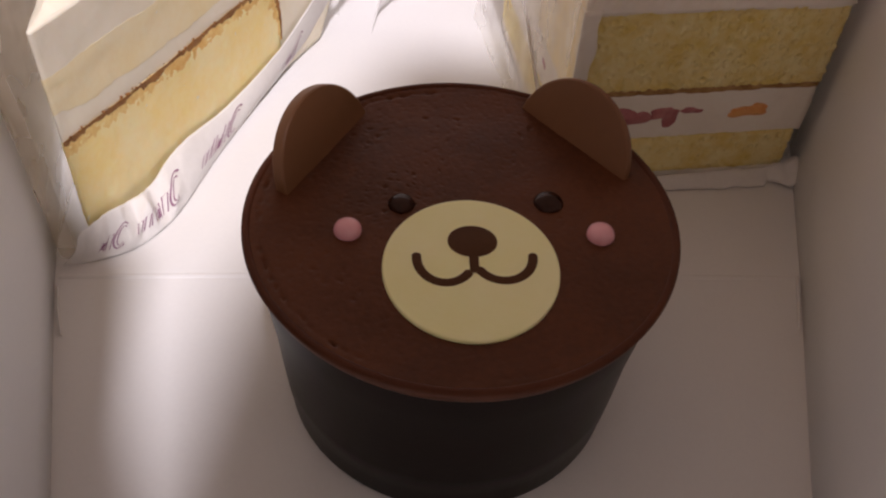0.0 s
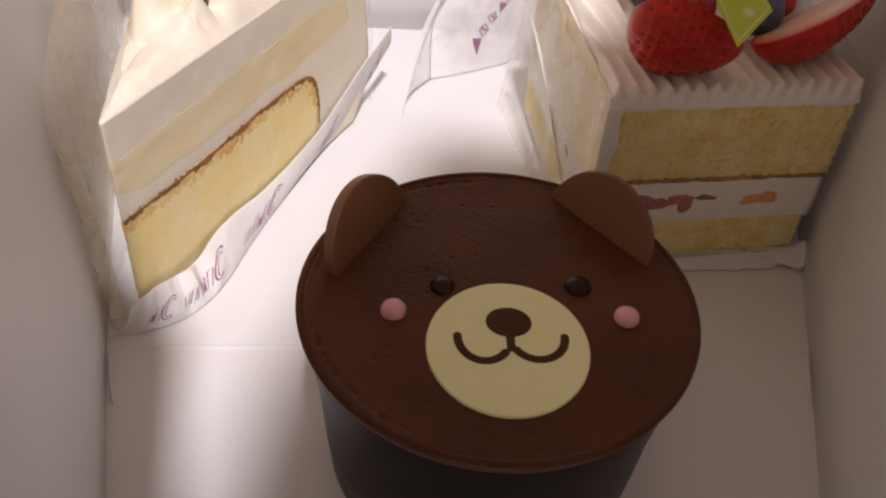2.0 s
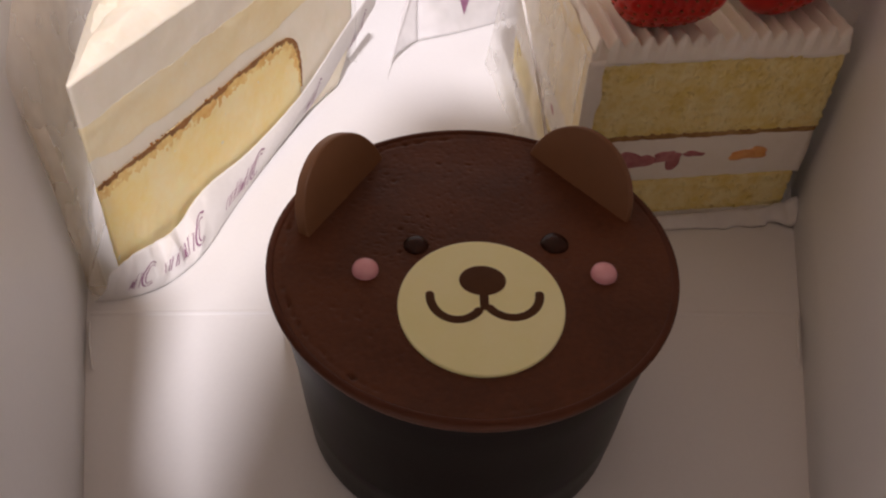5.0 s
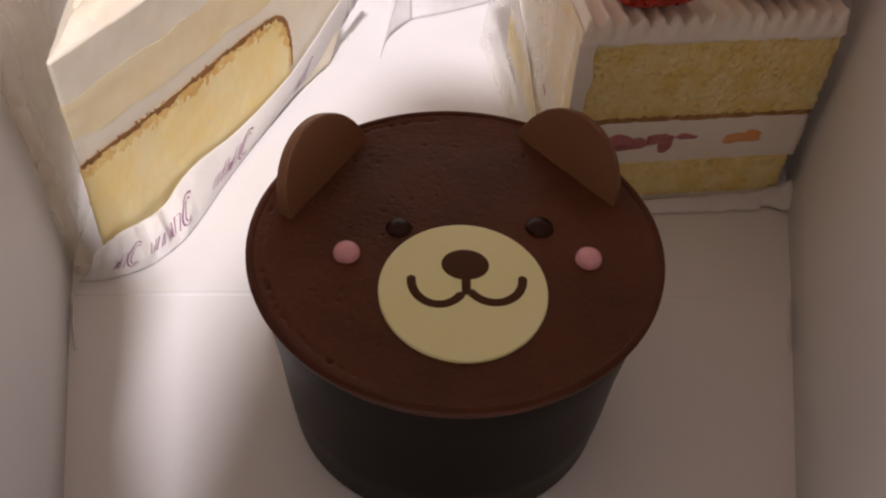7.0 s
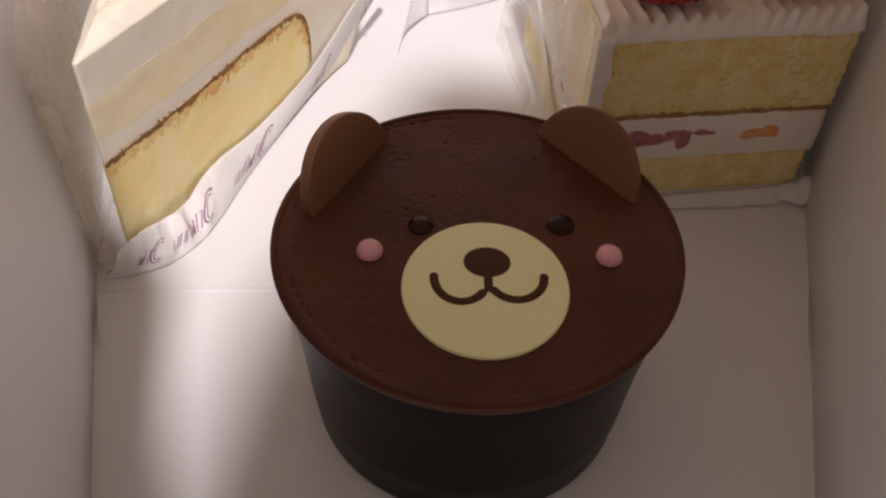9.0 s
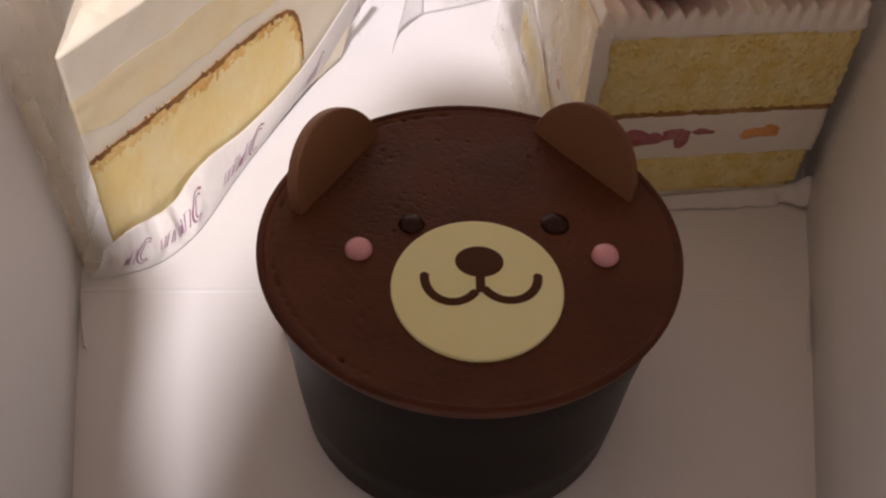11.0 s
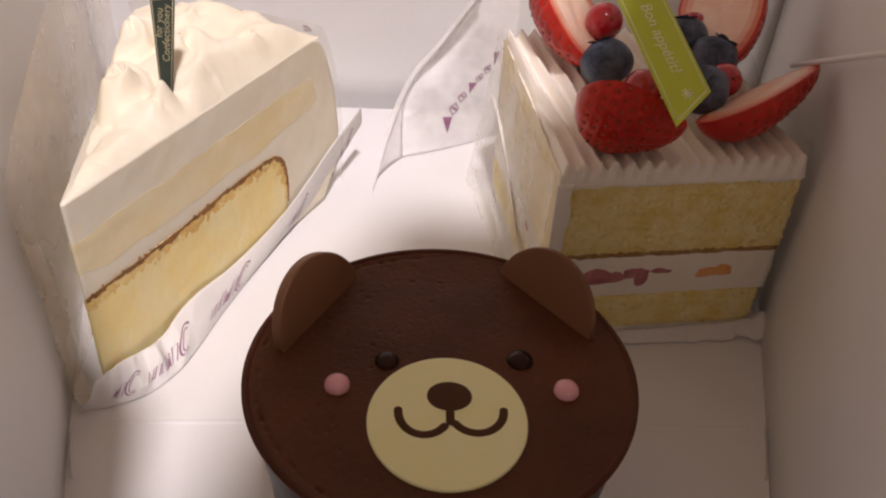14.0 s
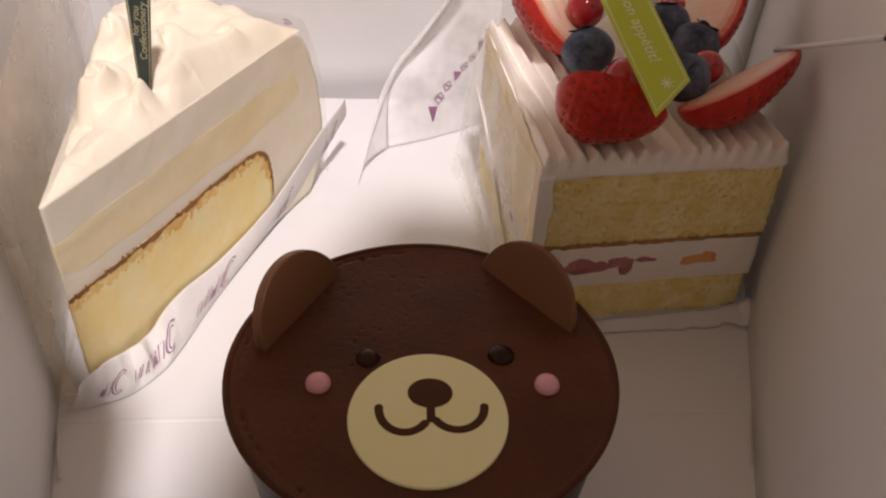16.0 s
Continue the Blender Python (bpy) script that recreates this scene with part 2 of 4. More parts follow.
def oval(rx, ry, n=64, cx=0.0, cy=0.0):
    return [(cx + rx * math.cos(2 * math.pi * i / n), cy + ry * math.sin(2 * math.pi * i / n)) for i in range(n)]


def ribbon(points, width):
    """The outline of a round-ended stroke along these points."""
    left, right = [], []
    for i, (x, y) in enumerate(points):
        (xa, ya), (xb, yb) = points[max(i - 1, 0)], points[min(i + 1, len(points) - 1)]
        d = math.hypot(xb - xa, yb - ya)
        nx, ny = -(yb - ya) / d * width / 2, (xb - xa) / d * width / 2
        left.append((x + nx, y + ny))
        right.append((x - nx, y - ny))
    def cap(p, a0):
        return [(p[0] + width / 2 * math.cos(a0 - math.pi * k / 8), p[1] + width / 2 * math.sin(a0 - math.pi * k / 8)) for k in range(1, 8)]
    (xa, ya), (xb, yb) = points[-2], points[-1]
    end = cap(points[-1], math.atan2(yb - ya, xb - xa) + math.pi / 2)
    (xa, ya), (xb, yb) = points[1], points[0]
    start = cap(points[0], math.atan2(yb - ya, xb - xa) + math.pi / 2)
    return (left + end + right[::-1] + start)[::-1]


def lettering(words, size, matrix, material, parent, name="lettering", thick=0.004, squeeze=1.0):
    c = bpy.data.curves.new(name, "FONT")
    c.body, c.size, c.extrude, c.align_x, c.align_y = words, size * CM, thick * CM, "CENTER", "CENTER"
    o = bpy.data.objects.new(name, c)
    me = bpy.data.meshes.new_from_object(o)
    bpy.data.objects.remove(o)
    me.transform(Matrix.Diagonal((squeeze, 1, 1, 1)))
    me.transform(matrix)
    me.materials.append(material)
    ob = new(name, me)
    ob.parent = parent
    return ob


# ---- the table ----
def room_slab(name, lo, hi, material, label, category):
    bm = bmesh.new()
    bmesh.ops.create_cube(bm, size=1)
    for v in bm.verts:
        v.co = Vector([lo[i] + (v.co[i] + 0.5) * (hi[i] - lo[i]) for i in range(3)])
    return tagged(part(name, bm, material, smooth=False), label, category, kind="structure")


room_slab("tabletop", (-0.9, -0.7, -0.035), (0.9, 0.7, -0.004), TABLE, "plain brown wooden tabletop under the box", "table")

# ---- the cake box ----
LEFT = [(-7.15, -20.0), (-7.15, -5.0), (-9.05, 2.05), (-12.9, 18.4)]
RIGHT = [(7.0, -20.0), (7.0, -5.0), (8.80, 3.0), (12.1, 18.9)]
WALL_H = 16.0


def card_wall(points, height, thick, flare=0.0):
    """A folded upright card along these plan points, leaning out a little at its top."""
    pts = []
    for (x0, y0), (x1, y1) in zip(points, points[1:]):
        k = max(1, round(math.hypot(x1 - x0, y1 - y0) / 1.5))
        pts += [(x0 + (x1 - x0) * i / k, y0 + (y1 - y0) * i / k) for i in range(k)]
    pts.append(points[-1])
    n = len(pts) - 1

    def place(u, v):
        f = u * n
        i = min(int(f), n - 1)
        x = pts[i][0] + (pts[i + 1][0] - pts[i][0]) * (f - i)
        y = pts[i][1] + (pts[i + 1][1] - pts[i][1]) * (f - i)
        bow = 0.10 * noise.noise((x * 0.3, y * 0.3, v * 2)) * v
        s = 1 if x > 0 else -1
        return x + s * (flare * v + bow), y, -0.05 + v * height
    return sheet(place, n, 10, thick)


box = thing("cake_box", (0, 0, 0), "open white card cake box with folded walls on a table", "cake box")
outline = LEFT[::-1] + RIGHT
part("base_panel", slab([(x * 1.003, y) for x, y in outline[::1]], -0.3, 0.0, 3.0, 1, 0.0), CARD, box, smooth=False)
part("side_wall", card_wall(LEFT, 10.6, 0.07, 0.3), CARD, box)
part("side_wall", card_wall(RIGHT, WALL_H, 0.07, 0.5), CARD, box)
part("back_wall", card_wall([(-13.6, 18.38), (0.0, 18.7), (12.9, 18.92)], WALL_H, 0.07), CARD, box)
part("front_wall", card_wall([(-7.15, -20.0), (7.0, -20.0)], WALL_H, 0.07), CARD, box)


def fold_line(points, width, high, name, label, z=0.0):
    def place(u, v):
        f = u * (len(points) - 1)
        i = min(int(f), len(points) - 2)
        a, b = Vector(points[i]), Vector(points[i + 1])
        p = a.lerp(b, f - i)
        d = (b - a).normalized()
        side = d.cross(Vector((0, 0, 1))).normalized()
        if abs(d.z) > 0.3:
            side = Vector((0, 0, 1))
        q = p + side * (v - 0.5) * width
        return q.x, q.y, q.z + high * math.sin(v * math.pi)
    part(name, sheet(place, 24, 6), CARD, box, label)


fold_line([(-8.95, 2.33, -0.002), (-4.6, 2.58, -0.002), (3.0, 2.9, -0.002), (8.75, 3.05, -0.002)], 0.16, 0.028, "crease", "pressed fold across the base")
fold_line([(-8.88, 2.0, 0.0), (-8.70, 1.35, 0.03), (-8.42, 0.6, 0.0)], 0.06, 0.09, "fold_edge", "raised card edge at the corner fold")
fold_line([(8.68, 3.1, 0.0), (8.48, 2.3, 0.03), (8.28, 1.4, 0.0)], 0.06, 0.08, "fold_edge", "raised card edge at the corner fold")


# free edge of the added shading panel, shaped by the shadow outline it must cast
SHADE_EDGE = [(-3.39, -15.01), (-2.32, -8.57), (-0.91, -4.93), (-0.00, -1.87), (0.91, -0.13), (2.64, -0.63), (3.88, -2.94), (5.21, 5.24), (6.36, 13.92)]


def shade_panel_place(u, v):
    # added out of view for shade: hinged on the side wall's rim, slanting over the box
    f = v * (len(SHADE_EDGE) - 1)
    i = min(int(f), len(SHADE_EDGE) - 2)
    (xa, ya), (xb, yb) = SHADE_EDGE[i], SHADE_EDGE[i + 1]
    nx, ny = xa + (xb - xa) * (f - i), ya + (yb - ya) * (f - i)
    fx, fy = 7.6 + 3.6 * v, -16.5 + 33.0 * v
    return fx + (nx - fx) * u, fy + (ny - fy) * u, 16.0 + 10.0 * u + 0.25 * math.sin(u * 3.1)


part("shade_panel", sheet(shade_panel_place, 16, 32, 0.07), CARD, box, "unseen white card panel added to shade the box")


def shade_flap_place(u, v):
    # narrow flap standing up and in from the other rim, added out of view for shade
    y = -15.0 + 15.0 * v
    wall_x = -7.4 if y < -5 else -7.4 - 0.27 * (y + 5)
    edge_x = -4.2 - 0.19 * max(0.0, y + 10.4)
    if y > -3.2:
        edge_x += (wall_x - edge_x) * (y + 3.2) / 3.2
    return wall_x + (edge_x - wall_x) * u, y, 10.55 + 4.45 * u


part("shade_flap", sheet(shade_flap_place, 6, 24, 0.07), CARD, box, "unseen narrow card flap added to shade the floor edge")


def cord(u, v):
    p = Vector((10.03, 11.4, 6.22)).lerp(Vector((8.75, 3.2, 10.7)), u)
    t = 2 * math.pi * v
    return p.x + 0.085 * math.cos(t), p.y, p.z + 0.085 * math.sin(t)


part("cord", sheet(cord, 40, 8), CARD, box, "thin white cord along the side wall")

# ---- bear-faced chocolate cake in a cup ----
bear = thing("bear_cake", (0, 0, 0), "round chocolate mousse cake in dark cup with bear face", "cake")
CUP_X = 0.11
cup_profile = [(0, 0.0), (3.16, 0.0), (3.32, 0.06), (3.39, 0.2), (3.41, 0.75), (3.45, 0.80), (3.50, 1.4), (3.58, 2.6), (3.70, 3.6), (3.82, 4.45),
               (3.82, 4.5), (3.66, 4.5), (3.3, 0.5), (0, 0.4)]
cup = part("cup", lathe(cup_profile), CUP, bear, "smoky dark brown plastic cup")
cup.location.x = CUP_X * CM
lip = part("rim", lathe([(3.66, 4.40), (3.82, 4.42), (3.91, 4.58), (3.955, 4.72), (3.95, 4.78), (3.91, 4.81), (3.85, 4.81), (3.81, 4.79), (3.78, 4.70), (3.70, 4.5), (3.66, 4.40)]),
           CUP_RIM, bear, "thin chocolate rim")
lip.location.x = CUP_X * CM


def mousse_top():
    bm = bmesh.new()
    rings, n = [], 420
    for k in range(111):
        r = 3.83 * k / 110
        ring = []
        for i in range(n if k else 1):
            a = 2 * math.pi * i / n
            x, y = r * math.cos(a), r * math.sin(a)
            z = 4.72 + 0.03 * (1 - (r / 3.83) ** 2) + 0.010 * noise.noise((x * 1.2, y * 1.2, 3)) + 0.003 * noise.noise((x * 6, y * 6, 1))
            z += 0.055 * max(0.0, (r - 2.6) / 1.2) ** 2
            # scattered air holes, thicker on the back half and the one side
            zone = max(0.0, noise.noise((x * 0.8 + 3.3, y * 0.8 - 1.7, 5)) + 0.12 + 0.10 * min(1.5, max(-1.0, y)) - 0.05 * x)
            hole = max(0.0, noise.noise((x * 9.5 + 7, y * 9.5, 9)) - 0.42) + 0.6 * max(0.0, noise.noise((x * 13 + 2, y * 13, 4)) - 0.40)
            z -= 0.18 * hole * min(0.7, zone * 1.5)
            # crumbly seam where the mousse meets the rim
            seam = math.exp(-((r - 3.66 - 0.04 * noise.noise((x * 2, y * 2, 7))) / 0.035) ** 2)
            z -= seam * (0.012 + 0.20 * max(0.0, noise.noise((x * 6, y * 6, 2)))) * (0.12 + min(1.0, max(0.0, -0.4 - 0.7 * x + 0.15 * y)))
            ring.append(bm.verts.new((x * CM, y * CM, z * CM)))
        rings.append(ring)
    for i in range(n):
        bm.faces.new((rings[0][0], rings[1][i], rings[1][(i + 1) % n]))
    for a, b in zip(rings[1:], rings[2:]):
        for i in range(n):
            j = (i + 1) % n
            bm.faces.new((a[i], b[i], b[j], a[j]))
    low = [bm.verts.new((v.co.x * 0.93, v.co.y * 0.93, 4.2 * CM)) for v in rings[-1]]
    for i in range(n):
        j = (i + 1) % n
        bm.faces.new((rings[-1][i], low[i], low[j], rings[-1][j]))
    return bm


mousse = part("mousse", mousse_top(), MOUSSE, bear, "matte brown chocolate mousse with small air holes")
mousse.location.x = CUP_X * CM


def ear(a, b, lean, drop=0.05, r=1.48, thick=0.21):
    """A chocolate disc pushed into the mousse along the line from a to b."""
    a, b = Vector((*a, 0)), Vector((*b, 0))
    d = (b - a).normalized()
    mid = (a + b) / 2
    up = Vector((0, 0, 1))
    face = d.cross(up).normalized()
    up = (up - face * math.tan(radians(lean))).normalized()
    face = d.cross(up).normalized()
    m = Matrix.Translation((mid.x * CM, mid.y * CM, (4.70 - drop) * CM)) @ Matrix((d, up, face)).transposed().to_4x4()
    half = [(r * math.cos(radians(t)), r * math.sin(radians(t))) for t in range(-14, 195, 4)]
    part("ear", plate(half, thick, 0.05, m @ pose(0, 0, -thick * CM)), EAR, bear, "smooth milk chocolate disc ear")


ear((-3.04, 0.36), (-1.74, 2.86), 20, 0.11, 1.43, 0.26)
ear((1.46, 3.06), (3.06, 1.22), 19, 0.12, 1.42, 0.16)
for x, y, r in ((-1.0, 0.25, 0.25), (1.72, 0.42, 0.28)):
    o = part("eye", ball(r, 0.62, 0.03, x, 5), EYE_CHOC, bear, "glossy dark chocolate ball eye")
    o.location = (x * CM, y * CM, 4.73 * CM)
for x, y in ((-1.93, -0.48), (2.60, -0.38)):
    o = part("cheek", ball(0.255, 0.86, 0.02, x), PINK, bear, "shiny pink sugar ball cheek")
    o.location = (x * CM, y * CM, 4.76 * CM)
muzzle = part("muzzle", plate(oval(1.54, 1.65, 96), 0.13, 0.045), WHITE_CHOC, bear, "round ivory white chocolate plaque")
muzzle.location = (0.25 * CM, -1.27 * CM, 4.67 * CM)
part("nose", plate(oval(0.44, 0.375, 48, 0.03, 0.58), 0.012, 0.004, pose(0, 0, 0.0013)), DARK_CHOC, muzzle, "dark chocolate nose")


def arc(cx, cy, rx, ry, a0, a1, n=22):
    return [(cx + rx * math.cos(radians(a0 + (a1 - a0) * i / n)), cy + ry * math.sin(radians(a0 + (a1 - a0) * i / n))) for i in range(n + 1)]


part("mouth", plate(ribbon(arc(-0.45, 0.18, 0.50, 0.59, 180, 322), 0.165), 0.010, 0.003, pose(0, 0, 0.0013)), DARK_CHOC, muzzle, "dark chocolate smile line")
part("mouth", plate(ribbon(arc(0.56, 0.24, 0.52, 0.56, 218, 362), 0.165), 0.0105, 0.003, pose(0, 0, 0.0013)), DARK_CHOC, muzzle, "dark chocolate smile line")
part("mouth", plate(ribbon([(0.045, 0.35), (0.05, 0.1), (0.055, -0.08)], 0.165), 0.011, 0.003, pose(0, 0, 0.0013)), DARK_CHOC, muzzle, "dark chocolate line under the nose")

# ---- wedge of baked cheesecake with cream ----
TIP = (-8.40, 3.30)
A0, A1 = 62.9, 96.5
CUT_DIR = Vector((math.cos(radians(A0)), math.sin(radians(A0)), 0))
CUT_OUT = Vector((math.sin(radians(A0)), -math.cos(radians(A0)), 0))
wedge = thing("cheesecake_slice", (*TIP, 0), "wedge of layered baked cheesecake topped with whipped cream", "cake slice")


def uneven(x, y, z, rough=0.02):
    return rough * (noise.noise((x * 1.5 + 1.0, y * 1.5, z * 1.5)) + 0.5 * noise.noise((x * 4, y * 4 + 1.0, z * 4)))


def wedge_layer(rz, out=0.0, na=90, nb=26, lift=None, crumb=0.0, sharp=True):
    """A layer of the wedge through rings of (radius, height); out sets its cut sides proud, lift bends it, crumb roughens its cut sides."""
    bm = bmesh.new()
    fine = []
    for (ra, za), (rb, zb) in zip(rz, rz[1:]):
        k = max(1, round(math.hypot(rb - ra, zb - za) / 0.16))
        fine += [(ra + (rb - ra) * i / k, za + (zb - za) * i / k) for i in range(k)]
    fine.append(rz[-1])
    rings = []
    for m, (r1, z) in enumerate(fine):
        ring = []
        spots = [(0.10 + (r1 - 0.10) * i / na, A0, (math.sin(radians(A0)), -math.cos(radians(A0)))) for i in range(na)]
        spots += [(r1, A0 + (A1 - A0) * i / nb, (math.cos(radians(A0 + (A1 - A0) * i / nb)), math.sin(radians(A0 + (A1 - A0) * i / nb)))) for i in range(nb)]
        spots += [(r1 + (0.10 - r1) * i / na, A1, (-math.sin(radians(A1)), math.cos(radians(A1)))) for i in range(na + 1)]
        for r, a, (nx, ny) in spots:
            x, y = r * math.cos(radians(a)), r * math.sin(radians(a))
            zz = z + (lift(r, m / (len(fine) - 1)) if lift else 0.0)
            d = out + uneven(x, y, zz)
            if crumb:
                d += crumb * (noise.noise((x * 9, y * 9, zz * 9)) + 0.7 * noise.noise((x * 19, y * 19, zz * 19)))
            ring.append(bm.verts.new(((x + nx * d) * CM, (y + ny * d) * CM, zz * CM)))
        rings.append(ring)
    n = len(rings[0])
    for a, b in zip(rings, rings[1:]):
        for i in range(n):
            j = (i + 1) % n
            bm.faces.new((a[i], a[j], b[j], b[i]))
    bm.faces.new(rings[-1])
    bm.faces.new(rings[0][::-1])
    for ring in (rings[0], rings[-1]) if sharp else ():
        for i in range(n):
            bm.edges.get((ring[i], ring[(i + 1) % n])).smooth = False
    bmesh.ops.triangulate(bm, faces=[f for f in bm.faces if len(f.verts) > 4])
    return bm


RO = 10.15
part("cream_body", wedge_layer([(10.1, 0.12), (10.6, 0.8), (10.95, 1.6), (11.05, 2.4), (10.85, 4.0), (10.5, 5.2), (10.2, 5.75), (9.8, 5.97)], sharp=False), CREAM, wedge,
     "white cream between the layers and round the outer edge")
part("cheese_base", wedge_layer([(8.0, 0.11), (8.08, 1.0), (8.10, 1.9), (8.02, 2.5), (7.85, 2.85), (7.5, 3.08), (7.1, 3.16)], 0.012, crumb=0.016), CHEESE, wedge,
     "golden yellow baked cheesecake")
part("sponge_layer", wedge_layer([(9.95, 3.66), (9.85, 4.3), (9.7, 4.86)], 0.005,
     lift=lambda r, s: (1 - s) * (0.32 * max(0.0, 1 - r / 1.3) + 0.35 * max(0.0, (r - 7) / 3) ** 2) + 0.10 * noise.noise((r * 0.8, s * 2, 4)) + 0.05 * noise.noise((r * 5, s * 2, 9)), crumb=0.006), PALE, wedge,
     "pale yellow sponge layer")

SKIN = [(0.05, 3.20), (1.5, 3.17), (3.0, 3.14), (4.6, 3.20), (6.2, 3.22), (7.2, 3.20), (7.72, 3.06), (8.0, 2.75), (8.13, 2.3), (8.15, 1.7), (8.13, 1.2)]


def along(points, u):
    f = u * (len(points) - 1)
    i = min(int(f), len(points) - 2)
    f -= i
    p0, p1, p2, p3 = (Vector(points[max(0, min(len(points) - 1, i + k))]) for k in (-1, 0, 1, 2))
    return 0.5 * ((2 * p1) + (p2 - p0) * f + (2 * p0 - 5 * p1 + 4 * p2 - p3) * f * f + (3 * p1 - p0 - 3 * p2 + p3) * f ** 3)


def on_cut(p, z, out):
    """A point on the wedge's cut side, p along it from the tip."""
    q = CUT_DIR * p
    q = q + CUT_OUT * (out + uneven(q.x, q.y, z))
    return q.x, q.y, z


def crust(width, out, seed):
    """A band of baked crust along the cheesecake's top and round its outer corner, thinning out down the end."""
    def place(u, v):
        a, b, c = along(SKIN, u), along(SKIN, min(1.0, u + 0.01)), along(SKIN, max(0.0, u - 0.01))
        d = (b - c).normalized()
        ragged = 1 + 0.5 * noise.noise((u * 22, 0, seed)) + 0.4 * noise.noise((u * 70, 0, seed + 2)) + 0.3 * noise.noise((u * 190, 0, seed + 5))
        w = width * ragged * (1 if u < 0.72 else 1 - 0.8 * (u - 0.72) / 0.28)
        q = a + Vector((d.y, -d.x)) * (w * v - 0.03 + 0.03 * noise.noise((u * 40, 0, 8)))
        return on_cut(q.x, q.y, out * (1 - 0.5 * v) + 0.006 * noise.noise((u * 80, v * 4, seed)))
    return sheet(place, 260, 6)


part("golden_crust", crust(0.42, 0.024, 3), GOLDEN, wedge, "golden baked layer under the browned top")
part("browned_skin", crust(0.17, 0.036, 6), BROWN, wedge, "thin browned top of the cheesecake")

bm = bmesh.new()
rnd = random.Random(4)
for k in range(30):
    p = rnd.choice((rnd.uniform(0.5, 3.2), rnd.uniform(0.1, 6.5)))
    z = 3.21 + rnd.uniform(-0.04, 0.05)
    res = bmesh.ops.create_icosphere(bm, subdivisions=1, radius=rnd.uniform(0.015, 0.045) * CM)
    at = Vector(on_cut(p, z, 0.03)) * CM
    for v in res["verts"]:
        v.co = v.co * rnd.uniform(0.6, 1.3) + at
tagged(part("crumbs", bm, BROWN, wedge, "brown crumbs along the cream"), kind="stuff")

BLOBS = ((0.95, 1.6, 0.85, 1.5, 0.30), (1.25, 3.7, 0.9, 1.0, 0.40), (0.25, 4.5, 0.85, 1.0, 0.75), (2.55, 5.3, 1.3, 1.5, 0.60), (1.6, 6.2, 1.2, 1.5, 0.85),
         (3.0, 7.4, 1.3, 1.6, 0.55), (1.2, 8.2, 1.6, 1.5, 0.72), (-0.2, 7.2, 0.9, 1.6, 0.75), (2.4, 9.0, 1.7, 1.1, 0.55), (0.4, 9.3, 1.4, 1.0, 0.5))


def topping(u, v):
    r = 0.10 + (RO - 0.10) * u
    a = radians(A0 + (A1 - A0) * v)
    x, y = r * math.cos(a), r * math.sin(a)
    best, second = 0.0, 0.0
    for bx, by, rx, ry, bh in BLOBS:
        tx = x + 0.50 * noise.noise((x * 0.7, y * 0.7, bx))
        ty = y + 0.50 * noise.noise((x * 0.7, y * 0.7, by + 4))
        d = ((tx - bx) / rx) ** 2 + ((ty - by) / ry) ** 2
        h = bh * max(0.0, 1 - d * 0.66) ** 0.7
        h *= 1.12 + 0.16 * math.sin(5.5 * math.sqrt(d) + 1.5 * math.atan2(ty - by, tx - bx) + bx * 3)
        if h > best:
            best, second = h, best
        elif h > second:
            second = h
    # neighbouring swirls run together, but a soft crease stays between them
    h = 1.15 * best + 0.12 * second * max(0.0, 1 - (best - second) * 5)
    h += 0.10 * abs(noise.noise((x * 1.1 + 3, y * 0.7, 4))) + 0.015 * noise.noise((x * 4, y * 4, 2))
    h += 0.42 * math.exp(-((x - 1.32) ** 2 + (y - 4.20) ** 2) / 0.06)
    rim = min(1.0, v * (A1 - A0) * math.pi / 180 * r / 0.75, (1 - v) * (A1 - A0) * math.pi / 180 * r / 0.35, (1 - u) * 9)
    q = Vector((x, y, 0)) + CUT_OUT * (uneven(x, y, 5.95) * (1 - v))
    return q.x, q.y, 5.93 + (0.05 + max(0.0, h)) * math.sin(max(0.0, rim) * math.pi / 2)


part("cream_topping", sheet(topping, 170, 100), CREAM, wedge, "swirled whipped cream with soft peaks")

# greaseproof paper folded up along the wedge's cut side
PAPER_LOW = [(-0.55, -0.62, 0.03), (0.1, -0.5, 0.03), (0.95, -0.06, 0.03), (1.55, 0.7, 0.03), (1.9, 1.55, 0.03), (2.4, 3.4, 0.03), (3.25, 6.05, 0.04), (4.3, 9.0, 0.12), (5.45, 11.7, 1.25)]
PAPER_TOP = [(-0.40, 0.75), (0.35, 0.78), (1.2, 0.62), (2.0, 0.52), (3.3, 0.80), (5.3, 0.68), (7.9, 1.0), (10.2, 1.85), (12.3, 2.55)]


def paper(u, v):
    low, (p, z) = along(PAPER_LOW, u), along(PAPER_TOP, u)
    top = CUT_DIR * p + CUT_OUT * (0.10 + 0.12 * math.exp(-((p - 1.6) / 1.2) ** 2)) + Vector((0, 0, z))
    q = low.lerp(top, v)
    bunch = math.exp(-((p - 1.6) / 1.5) ** 2)
    fold = bunch * (0.15 * math.asin(math.sin(u * 58 + v * 2.5)) + 0.10 * math.asin(math.sin(u * 33 - v * 3))) * math.sin(v * math.pi * 0.85)
    crinkle = 0.06 * noise.noise((u * 15, v * 2.0, 3)) + 0.02 * noise.noise((u * 50, v * 5, 1))
    # the sheet bows out over the floor before it climbs
    q += CUT_OUT * (0.10 * math.sin(v * math.pi) + 0.4 * fold) + Vector((0, 0, max(-0.01, 0.6 * fold + crinkle + 0.05) * min(1.0, v * 4) * 0.8 - 0.10 * math.sin(v * math.pi) * z))
    return q.x, q.y, max(q.z, 0.02)


